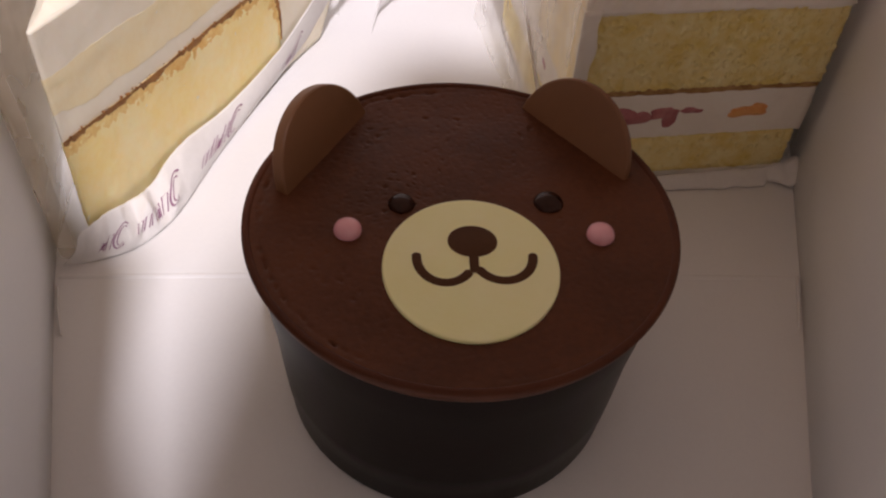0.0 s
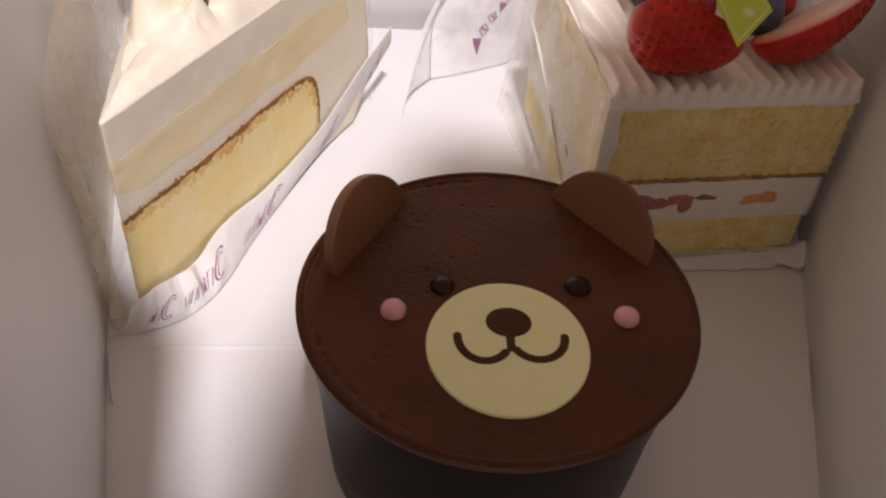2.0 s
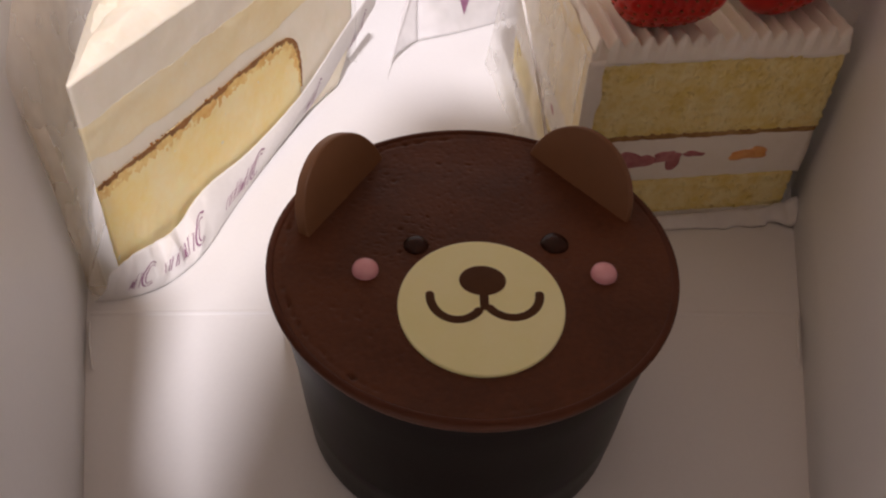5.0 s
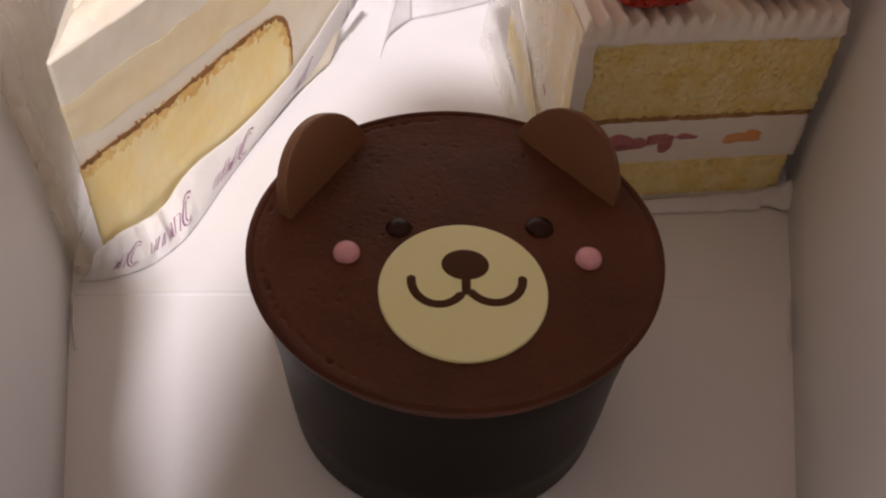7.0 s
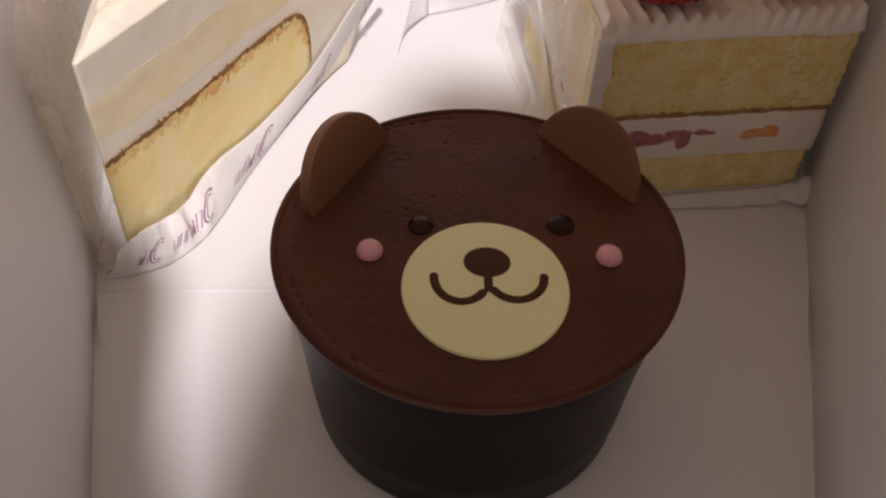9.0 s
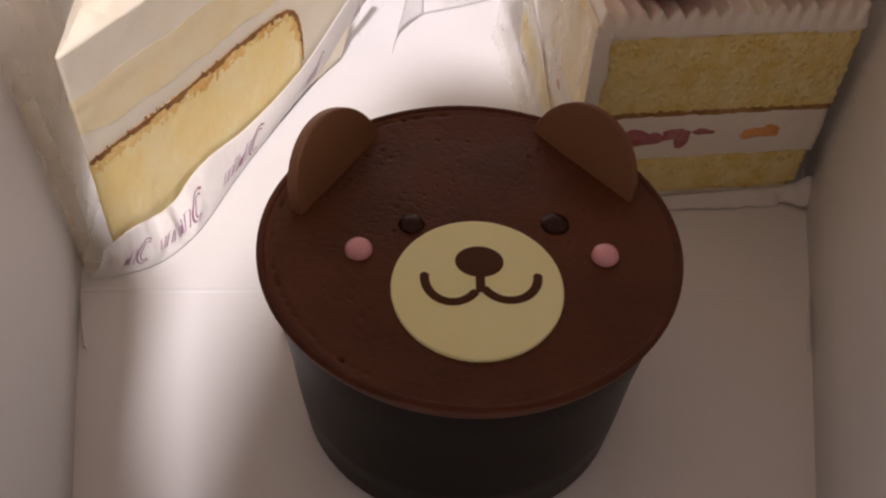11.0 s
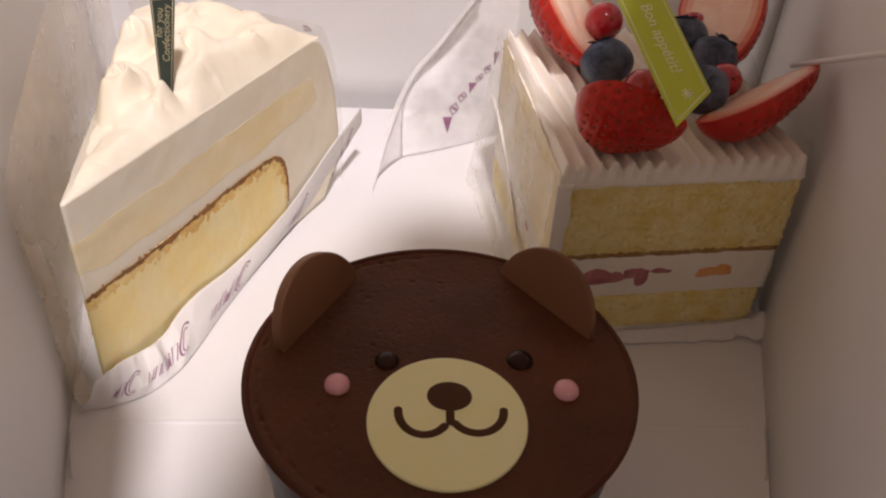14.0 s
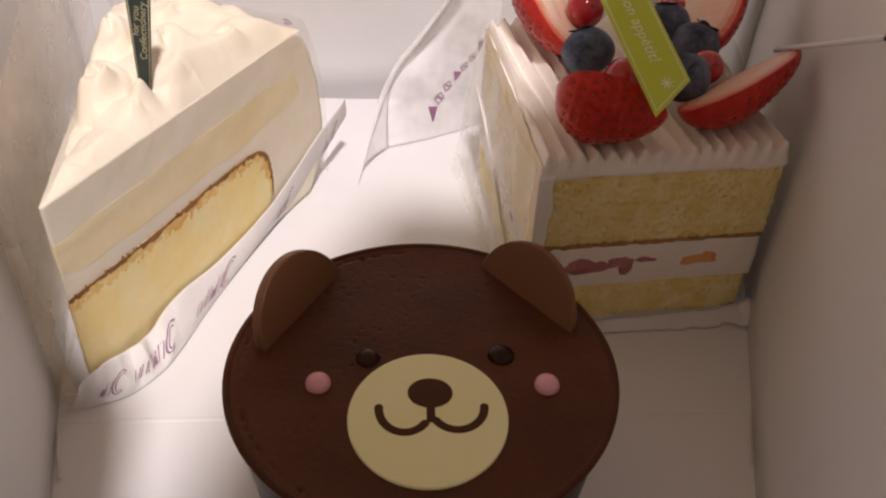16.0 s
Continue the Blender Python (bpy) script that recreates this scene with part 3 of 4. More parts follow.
part("paper_wrap", sheet(paper, 150, 16, 0.012), PAPER, wedge, "white printed greaseproof paper folded up the side")


def film_round(u, v):
    """Milky film standing round the tip and along the box wall, free at its top."""
    p = along([(-0.10, -0.45), (-0.42, -0.55), (-0.68, -0.05), (-0.82, 1.6), (-1.05, 4.2), (-1.45, 7.4), (-1.8, 10.6)], u)
    w = 0.11 * noise.noise((u * 7, v * 2.5, 4)) + 0.025 * noise.noise((u * 22, v * 8, 1))
    high = 5.2 + 3.2 * min(1.0, max(0.0, u - 0.12) * 1.6) + 0.7 * noise.noise((u * 7, 0, 8))
    return p.x - 0.08 - abs(w) - 0.25 * v * v, p.y + w * 0.4, 0.2 + v * high


film = part("film", sheet(film_round, 100, 26), WARM_FILM, wedge, "milky crinkled cake film")
film.visible_shadow = False


def on_sheet(bm, surface, u0, v0, du, dv, points, width, lift):
    """A thin printed stroke through points (in the mark's own square) laid on a surface."""
    last = None
    for i, (x, y) in enumerate(points):
        (xa, ya), (xb, yb) = points[max(i - 1, 0)], points[min(i + 1, len(points) - 1)]
        d = math.hypot(xb - xa, yb - ya) or 1
        pair = []
        for s in (-0.5, 0.5):
            qx, qy = x - (yb - ya) / d * width * s, y + (xb - xa) / d * width * s
            q = Vector(surface(min(0.999, max(0.001, u0 + (qx + 0.10 * qy) * du)), min(0.97, max(0.03, v0 + qy * dv))))
            pair.append(bm.verts.new((q + lift) * CM))
        if last:
            bm.faces.new((last[0], last[1], pair[1], pair[0]))
        last = pair


def print_mark(owner, surface, u0, v0, du, dv, seed, bars=4):
    """A plain plum-coloured mark of outlined ovals and slanted bars that shrink along a line."""
    rnd = random.Random(seed)
    bm = bmesh.new()
    lift = Vector((0.025, -0.02, 0.03))
    ring = [(0.36 + 0.15 * math.cos(math.pi * (0.3 + 1.4 * k / 16)), 0.05 + 0.45 * math.sin(math.pi * (0.3 + 1.4 * k / 16))) for k in range(17)]
    on_sheet(bm, surface, u0, v0, du, dv, ring, 0.034, lift)
    on_sheet(bm, surface, u0, v0, du, dv, [(0.36 + (x - 0.36) * 0.6, 0.05 + (y - 0.05) * 0.72) for x, y in ring], 0.022, lift)
    x = 0.17
    for k in range(bars):
        w, h = rnd.uniform(0.07, 0.11), (0.42, 0.22, 0.34, 0.2, 0.18)[k % 5] * rnd.uniform(0.85, 1.1)
        on_sheet(bm, surface, u0, v0, du, dv, [(x, -0.36), (x, h - 0.1), (x - w, h - 0.1), (x - w, -0.36)], 0.02, lift)
        if k == 1:
            on_sheet(bm, surface, u0, v0, du, dv, [(x - w / 2, -0.3), (x - w / 2, 0.0)], 0.06, lift)
        x -= w + 0.05
    part("printed_mark", bm, PURPLE, owner, "plum printed mark", False)


for u0, v0, du, bars in ((0.15, 0.42, 0.15, 2), (0.375, 0.50, 0.21, 5), (0.61, 0.52, 0.105, 5), (0.79, 0.5, 0.055, 3), (0.93, 0.55, 0.055, 4)):
    print_mark(wedge, paper, u0, v0, du, 0.55, int(u0 * 100), bars)

def outer_film(u, v):
    """Clear film round the wedge's outer end, free along its top."""
    a = radians(A0 - 0.6 + (A1 - A0 + 1.2) * u)
    r = 11.06 + 0.10 * math.sin(v * 3.0) - 0.85 * v ** 3 + 0.05 * noise.noise((u * 9, v * 4, 2))
    return r * math.cos(a), r * math.sin(a), 0.4 + (5.85 + 0.15 * noise.noise((u * 6, 0, 3))) * v


part("film", sheet(outer_film, 40, 24), FILM, wedge, "clear film round the outer end").visible_shadow = False
for k in range(5):
    bm = bmesh.new()
    u0, v0 = 0.10 + 0.13 * k, 0.95 - 0.02 * (k % 2)
    for points in (((-0.4, -0.2), (-0.1, 0.3), (0.3, 0.25)), ((-0.1, -0.3), (0.35, -0.15))):
        on_sheet(bm, outer_film, u0, v0, 0.055, 0.05, points, 0.16, Vector((-0.02, -0.04, 0.0)))
    part("printed_mark", bm, PURPLE, wedge, "plum printed mark", False)

# ---- dark green pick in the cream ----
pick = thing("cake_pick", (-7.08, 7.72, 6.05), "tall dark green tapered pick with gold lettering stuck in cream", "cake pick", turn=-4)
tilt = pose(0, 0, 0, 82, 0, 0) @ pose(0, 0, 0, 0, 0, -2.4)
part("blade", plate([(-0.13, 0.0), (0.13, 0.0), (0.33, 2.98), (-0.30, 2.82)], 0.05, 0.01, tilt), TEAL, pick)
for a, b in (((-0.10, 0.05), (-0.25, 2.72)), ((0.10, 0.05), (0.28, 2.85)), ((-0.25, 2.72), (0.28, 2.85))):
    part("gold_line", plate(ribbon([a, ((a[0] + b[0]) / 2, (a[1] + b[1]) / 2), b], 0.022), 0.004, 0, tilt @ pose(0, 0, 0.0005)), GOLD, pick)
lettering("for you", 0.25, tilt @ pose(-0.085 * CM, 2.2 * CM, 0.00056, 0, 0, 85), GOLD, pick)
lettering("Confectionery", 0.25, tilt @ pose(0.085 * CM, 1.95 * CM, 0.00056, 0, 0, 87), GOLD, pick)

# ---- strawberry shortcake ----
short = thing("shortcake", (2.95, 6.00, 0), "rectangular slice of layered fruit shortcake with ridged white cream", "cake slice", turn=8.6)
SW, SL = 6.42, 7.55


def rect(x0, y0, x1, y1):
    return [(x0, y0), (x1, y0), (x1, y1), (x0, y1)]


part("cream_foot", slab(rect(0.02, -0.03, SW - 0.20, SL), 0.06, 0.34, 0.2, 2, 0.06, 1.0, 2.0, 0.03), CREAM_SHORT, short, "smear of cream under the sponge")
part("lower_sponge", slab(rect(0.03, 0.0, SW - 0.20, SL), 0.32, 1.52, 0.08, 16, 0.05, 2.0, 8.0, 0.03), SPONGE, short, "yellow sponge layer")
part("cream_filling", slab(rect(0.0, 0.03, SW - 0.02, SL), 1.50, 2.90, 0.15, 8, 0.04, 3.0, 2.0, 0.02), CREAM_SHORT, short, "white cream filling")
part("sponge_skin", slab(rect(0.02, 0.02, SW - 0.02, SL), 2.88, 3.06, 0.12, 3, 0.04, 4.0, 5.0, 0.01, 0.06), SPONGE_SKIN, short, "thin browned sponge skin")
part("upper_sponge", slab(rect(0.02, 0.0, SW, SL), 3.02, 5.30, 0.07, 34, 0.05, 5.0, 7.0, 0.03), SPONGE, short, "thick yellow sponge layer")
part("cream_coat", slab(rect(-0.02, -0.02, SW + 0.02, SL + 0.05), 5.20, 5.60, 0.10, 5, 0.03, 6.0, 2.0, 0.02, 0.10), CREAM_SHORT, short, "white cream under the ridges")


def ridged(u, v):
    y = -0.06 + (SL + 0.1) * max(0.0, v * 60 - 1) / 59
    x = -0.05 + (SW + 0.1) * u
    ph = (x + 0.12 * noise.noise((x * 0.7, y * 0.35, 2)) + 0.06 * (y - 2)) / 0.41
    saw = abs((ph % 1.0) - 0.5) * 2
    z = 5.68 + 0.34 * saw + 0.04 * noise.noise((x, y, 1))
    rim = min(u * 50, (1 - u) * 50, v * 60, (1 - v) * 60, 1.0)
    return x, y, z if rim >= 1 else 5.30 + (z - 5.30) * rim


part("ridged_cream", sheet(ridged, 150, 60), CREAM_SHORT, short, "white cream combed into ridges")


def chunk(place, scale, material, label, seed, turn=0.0, bump=0.4):
    """A cut piece of fruit sunk in the cream, hardly proud of the cut side."""
    bm = ball(1.0, 1.0, bump, seed, 4)
    bm.transform(pose(*[c * CM for c in place], 0, turn, 0) @ Matrix.Diagonal((*scale, 1)))
    part("fruit_piece", bm, material, short, label)


chunk((1.50, 0.06, 2.22), (0.70, 0.10, 0.27), PURPLE_FRUIT, "red fruit piece in the cream", 1, 3, 0.35)
chunk((2.47, 0.07, 2.30), (0.42, 0.09, 0.20), PURPLE_FRUIT, "purple fruit piece in the cream", 7, -12)
chunk((2.67, 0.07, 2.12), (0.24, 0.09, 0.30), PURPLE_FRUIT, "purple fruit piece in the cream", 12, 18)
chunk((3.20, 0.07, 2.34), (0.30, 0.08, 0.11), PURPLE_FRUIT, "purple fruit piece in the cream", 15, 4)
chunk((4.60, 0.06, 2.20), (0.44, 0.09, 0.17), PEACH, "orange fruit piece in the cream", 3, -4)
chunk((5.02, 0.06, 2.26), (0.30, 0.09, 0.20), PEACH, "orange fruit piece in the cream", 5, 10)
chunk((0.16, 4.6, 2.3), (0.14, 0.5, 0.24), PEACH, "orange fruit piece in the cream", 5)
chunk((0.12, 2.6, 2.2), (0.14, 0.4, 0.22), PURPLE_FRUIT, "red fruit piece in the cream", 9)


def foot_paper(u, v):
    x = -0.3 + (SW + 1.0) * u
    lip = 0.12 * noise.noise((u * 18, v, 3)) + 0.16 * math.sin(u * 40) * (u > 0.8)
    end = max(0.0, (u - 0.82) / 0.18)
    return x, -0.10 - 0.45 * (1 - v) * (0.4 + 0.7 * u) + lip * (1 - v) + 0.2 * end * v, 0.04 + 0.34 * v * (0.5 + 0.5 * u) + end * (0.25 + 0.12 * math.sin(u * 90)) + 0.06 * noise.noise((u * 25, v * 3, 6)) * v


part("paper_foot", sheet(foot_paper, 70, 6, 0.012), PAPER, short, "crinkled paper edge under the cake")


def side_film(u, v):
    y = -0.05 + (SL + 0.5) * u
    fold = 0.10 * math.sin(u * 11 + v * 2.5) * (1 - u * 0.4) + 0.06 * noise.noise((u * 4, v * 1.5, 2))
    flare = 0.50 * (1 - v) * (0.3 + u)
    return -0.10 - abs(fold) - flare, y, 0.10 + v * (5.5 - 0.4 * math.sin(u * 3.0))


side = part("film", sheet(side_film, 80, 26), MILKY, short, "milky folded cake film on the side")
side.visible_shadow = False


def far_film(u, v):
    # clear film standing off the cake's other side
    y = 0.3 + 6.6 * u
    return SW + 0.14 + 0.10 * abs(noise.noise((u * 6, v * 3, 4))) + 0.25 * v * u, y, 0.25 + v * (5.9 + 0.5 * noise.noise((u * 5, 0, 2)))


part("film", sheet(far_film, 50, 20), FILM, short, "clear cake film on the far side").visible_shadow = False


def lit_corner_smear(u, v):
    # cream and film lapped round the front corner, tapering downward; pale to imitate a lit strip
    z = 0.4 + 5.0 * v
    reach = 0.10 + 0.26 * v + 0.10 * noise.noise((v * 7, 0, 1))
    x = -0.10 + (reach + 0.10) * u
    return x, -0.085 + 0.035 * u + 0.03 * noise.noise((x * 4, z * 2, 3)), z


part("cream_smear", sheet(lit_corner_smear, 10, 30, 0.03), CREAM_SHORT, short, "cream smeared round the corner, its pale strip standing for light")


def side_smear(u, v):
    y, z = (SL - 0.1) * u, 2.85 + 2.88 * v
    z += (0.22 * noise.noise((y * 1.3, 0, 8)) - 0.08) * v * v
    return -0.06 - 0.06 * abs(noise.noise((y * 1.6, z * 1.1, 3))) - 0.03 * abs(noise.noise((y * 6, z * 5, 1))) + 0.06 * v ** 6, y, z


part("cream_smear", sheet(side_smear, 90, 40), SMEAR, short, "cream and sponge smeared over the cut side")


def film_edge(u, v):
    # free edge of the film, running down the side
    y, z = 6.9 - 6.6 * u, 3.9 - 2.6 * u + 0.25 * math.sin(u * 4)
    return -0.26 - 0.12 * v, y + 0.05 * v, z + 0.13 * v


part("film", sheet(film_edge, 30, 3), PAPER, short, "free edge of the cake film")


ROLL = [(-1.34, 15.17, 0.03), (-1.34, 16.3, 1.5), (-0.75, 17.3, 2.4), (0.1, 17.75, 3.3), (1.45, 17.8, 5.4)]


def loose_wrap(u, v):
    # standing sheet, from its rolled edge to the edge behind the cake
    a, b = along(ROLL, v), along([(2.3, 17.2, 0.03), (2.4, 17.3, 1.5), (2.5, 17.4, 3.0), (2.6, 17.6, 5.6)], v)
    p = a.lerp(b, u)
    bow = 0.35 * math.sin(u * math.pi) + 0.07 * noise.noise((u * 5, v * 4, 2))
    return p.x + bow * 0.4, p.y - bow * 0.3, p.z


def rolled_flap(u, v):
    # the sheet's edge, rolled over towards the wedge and ending in a point on the base
    a, b = along(ROLL, v), along([(-2.24, 12.75, 0.04), (-1.80, 14.8, 1.0), (-1.15, 16.4, 2.3), (-0.15, 17.05, 3.5), (1.25, 17.0, 5.7)], v)
    p = a.lerp(b, u)
    return p.x - 0.25 * math.sin(u * math.pi) * (1 - v * 0.5), p.y - 0.15 * math.sin(u * math.pi), p.z + 0.22 * math.sin(u * math.pi) + 0.03 * noise.noise((u * 4, v * 7, 3))


wrap = part("paper_wrap", sheet(loose_wrap, 40, 40, 0.01), WRAP, None, "")
tagged(wrap, "loose translucent printed wrapping sheet standing beside the shortcake", "wrapping sheet")
part("rolled_edge", sheet(rolled_flap, 16, 50, 0.01), WRAP, wrap, "edge rolled over to a point")

for k in range(7):
    u0, v0 = 0.40 + 0.055 * k, 0.16 + 0.085 * k
    bm = bmesh.new()
    if k % 3 == 0:
        q = [Vector(loose_wrap(u0 + du * 0.07, v0 + dv * 0.07)) * CM + Vector((-0.0003, -0.0006, 0.0003)) for du, dv in ((-0.6, 0.5), (0.1, -0.7), (0.7, 0.5))]
        bm.faces.new([bm.verts.new(c) for c in q])
    else:
        diamond = [(-0.5, 0.0), (0.0, -0.55), (0.5, 0.0), (0.0, 0.55), (-0.5, 0.0)]
        on_sheet(bm, loose_wrap, u0, v0, 0.085, 0.07, diamond, 0.11, Vector((-0.03, -0.06, 0.03)))
        on_sheet(bm, loose_wrap, u0, v0, 0.085, 0.07, [(-0.25, 0.1), (0.3, -0.05)], 0.14, Vector((-0.03, -0.06, 0.03)))
    part("printed_mark", bm, PURPLE, wrap, "plum printed mark", False)

# ---- fruit on the shortcake ----
def frame_of(place, along_dir, up_dir):
    x = Vector(along_dir).normalized()
    z = Vector(up_dir)
    z = (z - x * z.dot(x)).normalized()
    y = z.cross(x)
    return Matrix.Translation([c * CM for c in place]) @ Matrix((x, y, z)).transposed().to_4x4()


def berry_radius(s, r):
    """Radius of a strawberry at s, 0 at the stem end and 1 at its point."""
    return r * math.sqrt(max(0.0, 1 - (1 - min(1.0, s * 2.4)) ** 2)) * (1 - s ** 2.6) ** 0.62


def strawberry(place, along_dir, cut_dir, length, r, label, seed):
    rnd = random.Random(seed)
    base = thing("strawberry", (0, 0, 0), label, "strawberry", "halved strawberries on the shortcake")
    base.matrix_world = frame_of(place, along_dir, cut_dir)
    ns, na = 56, 48
    bm = bmesh.new()
    rows = []
    seeds = []
    for i in range(ns + 1):
        s = i / ns
        rr = max(0.02, berry_radius(s, r))
        row = []
        for j in range(na + 1):
            a = math.pi + math.pi * j / na
            k = rr * (1 + 0.03 * noise.noise((s * 4 + seed, math.cos(a) * 2, math.sin(a) * 2)))
            row.append(bm.verts.new(((s - 0.5) * length * CM, k * math.cos(a) * CM, k * 0.92 * math.sin(a) * CM)))
        rows.append(row)
    for a, b in zip(rows, rows[1:]):
        for j in range(na):
            bm.faces.new((a[j], b[j], b[j + 1], a[j + 1]))
    bm.faces.new(rows[0])
    bmesh.ops.recalc_face_normals(bm, faces=bm.faces)
    # seed hollows
    spots = []
    for i in range(1, 11):
        s = 0.03 + 0.088 * i
        rr = berry_radius(s, r)
        count = max(3, round(rr * math.pi / 0.32))
        for j in range(count):
            a = math.pi + math.pi * (j + 0.5 + 0.5 * (i % 2) + rnd.uniform(-0.15, 0.15)) / (count + 0.5)
            if a < 2 * math.pi - 0.06:
                spots.append(Vector(((s - 0.5) * length, rr * math.cos(a), rr * 0.92 * math.sin(a))) * CM)
    for row in rows:
        for v in row:
            for q in spots:
                d = (v.co - q).length / CM
                if d < 0.15:
                    v.co -= Vector((0, v.co.y, v.co.z)).normalized() * 0.075 * CM * (1 - d / 0.15)
    part("skin", bm, BERRY_SKIN, base, "glossy red skin")
    bm = bmesh.new()
    for q in spots:
        res = bmesh.ops.create_icosphere(bm, subdivisions=1, radius=0.032 * CM)
        for v in res["verts"]:
            v.co = Vector((v.co.x * 1.5, v.co.y, v.co.z)) + q * 0.985
    tagged(part("seed_speckle", bm, SEED, base, "dark seeds"), kind="stuff")
    # cut face: a red rim, then pale flesh that rises a little, with a hollow core
    for name, lo, hi, mat in (("cut_rim", 0.94, 1.0, BERRY_SKIN), ("flesh_edge", 0.82, 0.94, BERRY_EDGE), ("flesh_edge", 0.68, 0.82, BERRY_PINK), ("flesh", 0.0, 0.68, BERRY_FLESH)):
        bm = bmesh.new()
        n = 72
        rings = []
        for k in range(7):
            f = hi + (lo - hi) * k / 6
            ring = []
            for i in range(n):
                t = 2 * math.pi * i / n
                s = 0.5 + 0.5 * math.cos(t) * 0.985
                w = max(0.02, berry_radius(s, r)) * (1 if math.sin(t) >= 0 else -1) * min(1.0, abs(math.sin(t)) * 6)
                x, y = (s - 0.5) * length * f, w * f
                z = 0.045 * (1 - f ** 4) + 0.01 * noise.noise((x * 3, y * 3, seed)) - 0.05 * math.exp(-(x * x / 0.5 + y * y / 0.02))
                ring.append(bm.verts.new((x * CM, y * CM, z * CM)))
            rings.append(ring)
        for a, b in zip(rings, rings[1:]):
            for i in range(n):
                bm.faces.new((a[i], a[(i + 1) % n], b[(i + 1) % n], b[i]))
        bmesh.ops.remove_doubles(bm, verts=bm.verts, dist=1e-6)
        part(name, bm, mat, base, "pale pink cut flesh" if name == "flesh" else "")
    return base


strawberry((4.58, 6.93, 7.0), (0.95, -0.20, -0.16), (0.12, 0.82, 0.56), 2.8, 1.30, "halved red strawberry lying skin outward on the ridged cream", 1)
strawberry((8.13, 8.25, 6.97), (0.78, 0.57, 0.13), (-0.40, 0.40, 0.82), 4.25, 1.06, "halved red strawberry with its pale cut side up", 2)
strawberry((3.65, 12.0, 7.2), (0.12, -0.96, -0.24), (0.60, -0.42, 0.66), 4.1, 1.38, "halved strawberry leaning with its pale cut side out", 3)
strawberry((7.95, 12.3, 7.3), (-0.10, -0.95, -0.25), (-0.50, -0.52, 0.70), 4.3, 1.36, "large halved strawberry leaning at the back", 4)


def blueberry(place, r, crown, seed):
    b = thing("blueberry", (0, 0, 0), "dusky dark blue blueberry with a dry crown", "blueberry", "blueberries on the shortcake")
    b.matrix_world = frame_of(place, Vector(crown).orthogonal(), crown)
    bm = ball(r, 0.9, 0.06, seed, 5)
    for v in bm.verts:
        d = math.hypot(v.co.x, v.co.y) / CM / r
        if v.co.z > 0 and d < 0.42:
            v.co.z -= 0.30 * r * CM * (1 - (d / 0.42) ** 2)
    part("body", bm, BLUE, b)
    bm = bmesh.new()
    n = 40
    ring0, ring1, ring2 = [], [], []
    for i in range(n):
        t = 2 * math.pi * i / n
        lobe = abs(math.sin(t * 2.5 + seed))
        for ring, rad, z in ((ring0, 0.34, 0.68), (ring1, 0.40, 0.84), (ring2, 0.42 + 0.16 * lobe, 0.84 + 0.07 * lobe)):
            ring.append(bm.verts.new((rad * r * CM * math.cos(t), rad * r * CM * math.sin(t), z * r * CM)))
    for a, c in ((ring0, ring1), (ring1, ring2)):
        for i in range(n):
            bm.faces.new((a[i], a[(i + 1) % n], c[(i + 1) % n], c[i]))
    part("crown", bm, BLUE, b, "dry dark crown")


blueberry((4.38, 9.95, 6.76), 0.72, (-0.30, 0.50, 0.82), 1)
blueberry((6.75, 11.5, 6.86), 0.68, (-0.05, 0.45, 0.9), 2)
blueberry((7.40, 10.4, 6.82), 0.66, (0.5, 0.4, 0.75), 3)
blueberry((6.75, 8.6, 6.78), 0.66, (-0.45, -0.25, 0.85), 4)


def currant(place, r, label):
    c = thing("red_currant", place, label, "red currant", "red currants on the shortcake")
    part("berry", ball(r, 1.0, 0.03, r, 4), RED, c)
    part("tip", lathe([(0.0, r * 0.9), (r * 0.12, r * 0.98), (r * 0.10, r * 1.08), (0, r * 1.05)], 12), SEED, c, "dry brown tip").rotation_euler = (0.9, 0.4, 0)


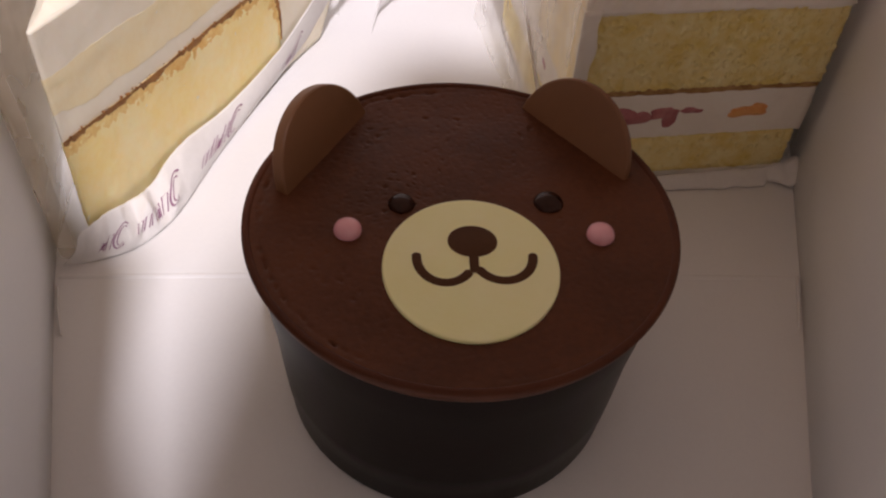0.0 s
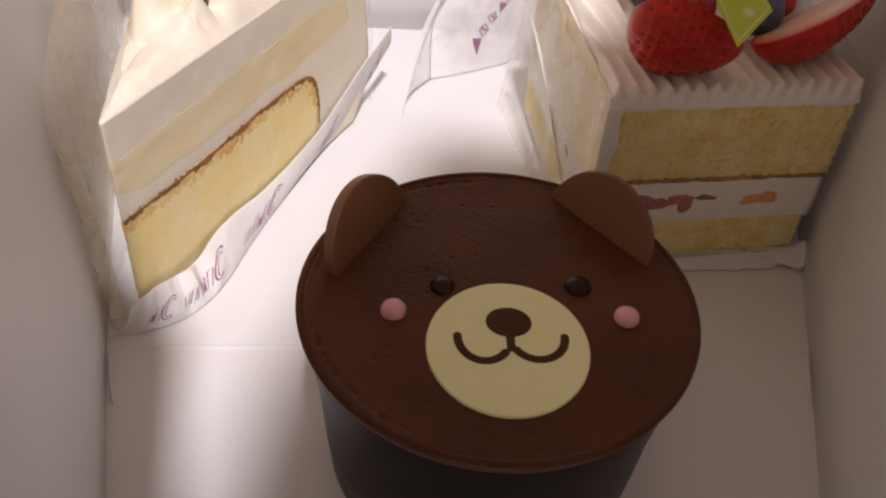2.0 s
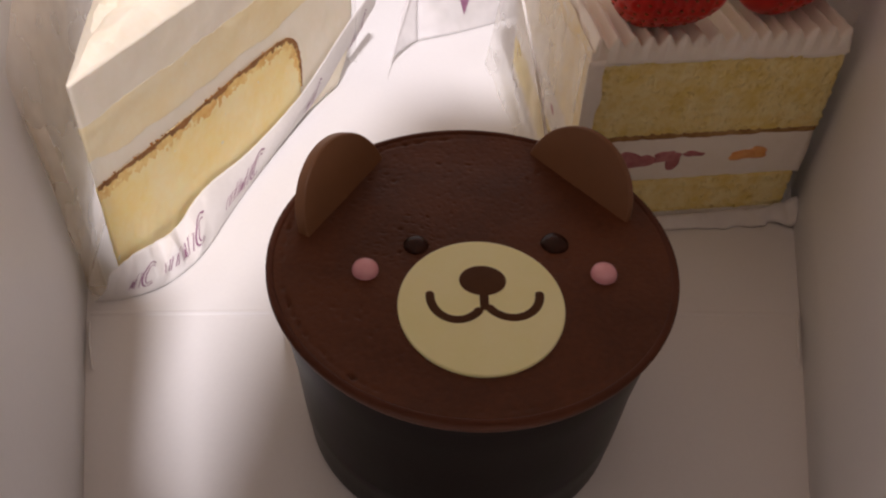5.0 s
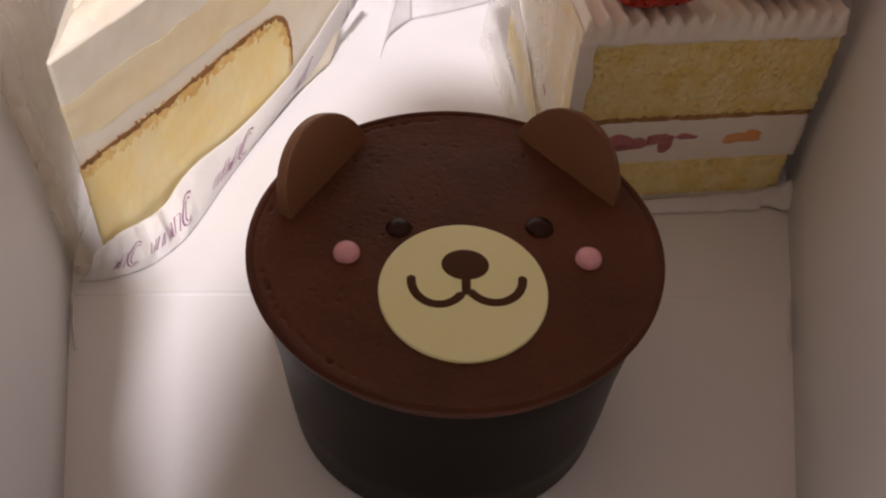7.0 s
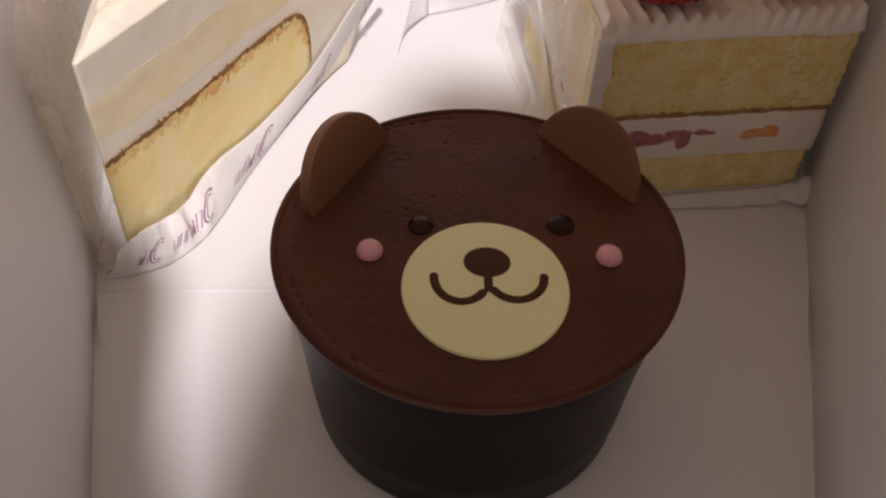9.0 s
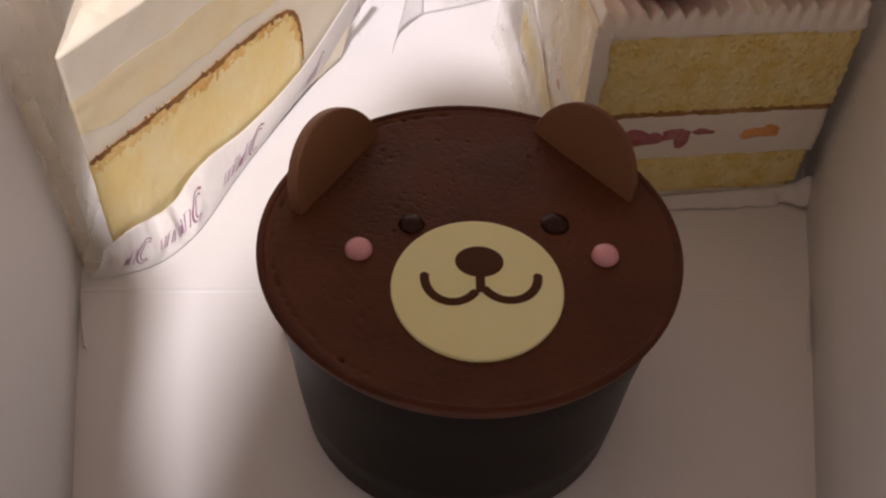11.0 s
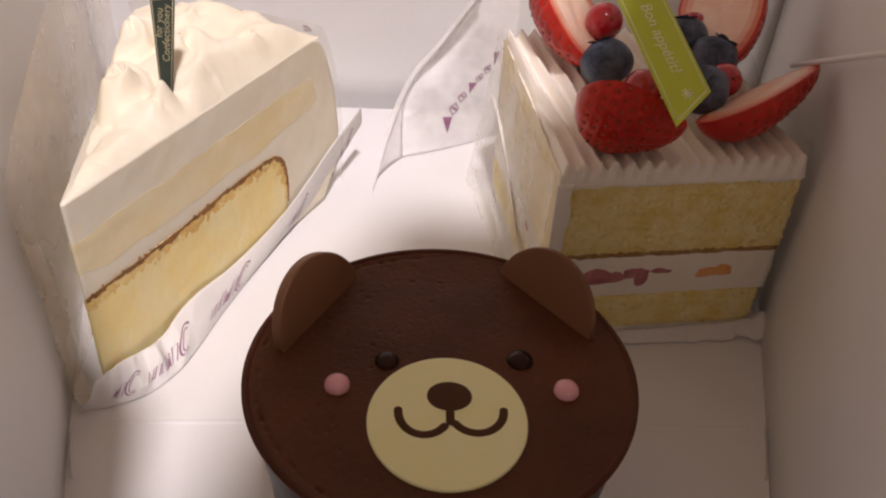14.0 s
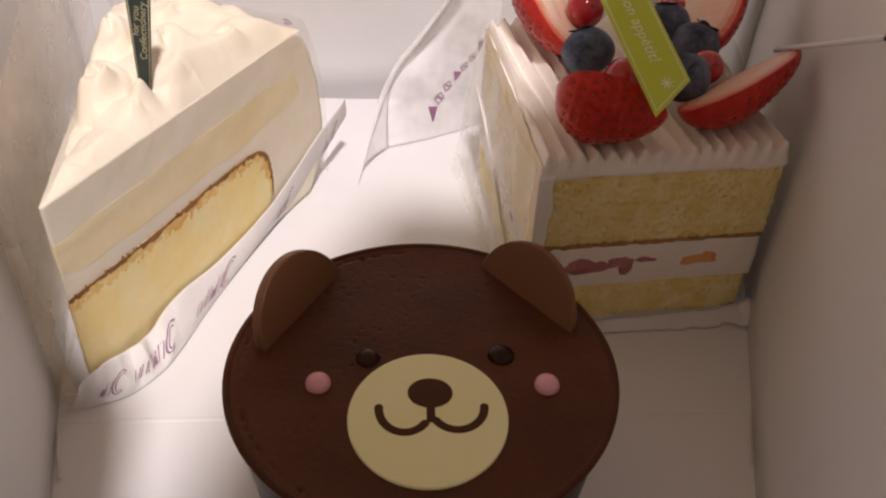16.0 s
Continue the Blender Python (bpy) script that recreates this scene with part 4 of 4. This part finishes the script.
currant((4.45, 11.7, 7.15), 0.54, "round glossy red currant resting on a strawberry")
currant((5.15, 8.55, 6.75), 0.52, "round glossy red currant beside a strawberry")
currant((7.45, 9.25, 6.75), 0.46, "round glossy red currant between blueberries")
currant((7.25, 12.55, 6.75), 0.42, "round glossy red currant behind the blueberries")

# ---- lime green greeting pick ----
tag = thing("greeting_pick", (0, 0, 0), "lime green slanted greeting card pick leaning on the fruit", "cake pick")
O, L, W = Vector((5.22, 5.15, 7.62)), Vector((-1.12, 2.80, 1.55)), Vector((0.93, 1.08, 0.36))
ex = L.normalized()
nz = ex.cross(W).normalized()
if nz.z < 0:
    nz = -nz
ey = nz.cross(ex)
tag.matrix_world = Matrix.Translation(O * CM) @ Matrix((ex, ey, nz)).transposed().to_4x4()
wx, wy = W.dot(ex), W.dot(ey)
LEN = 3.75


def slanted(inset):
    k = inset / abs(wy)
    return [(inset * 1.2 + wx * k, wy * k), (LEN - inset * 1.2 + wx * k, wy * k), (LEN - inset * 1.2 + wx * (1 - k), wy * (1 - k)), (inset * 1.2 + wx * (1 - k), wy * (1 - k))]


card = slanted(0.0)
part("card", plate(card if wy > 0 else card[::-1], 0.035, 0.006), GREEN, tag)
c = slanted(0.09)
for a, b in zip(c, c[1:] + c[:1]):
    part("printed_line", plate(ribbon([a, ((a[0] + b[0]) / 2, (a[1] + b[1]) / 2), b], 0.028), 0.003, 0, pose(0, 0, 0.00035)), LIME_PRINT, tag)
flip = pose(0, 0, 0, 0, 0, 180)
lettering("Bon appétit!", 0.43, Matrix.Translation(((LEN * 0.54 + wx * 0.5) * CM, wy * 0.5 * CM, 0.00040)) @ flip, LIME_PRINT, tag, squeeze=0.95)
for k in range(4):
    a = math.pi * k / 4
    cx, cy = 0.42 + wx * 0.5, wy * 0.52
    part("printed_flower", plate(ribbon([(cx - 0.15 * math.cos(a), cy - 0.15 * math.sin(a)), (cx, cy), (cx + 0.15 * math.cos(a), cy + 0.15 * math.sin(a))], 0.035), 0.003 + 0.0004 * k, 0, pose(0, 0, 0.00035)), LIME_PRINT, tag)
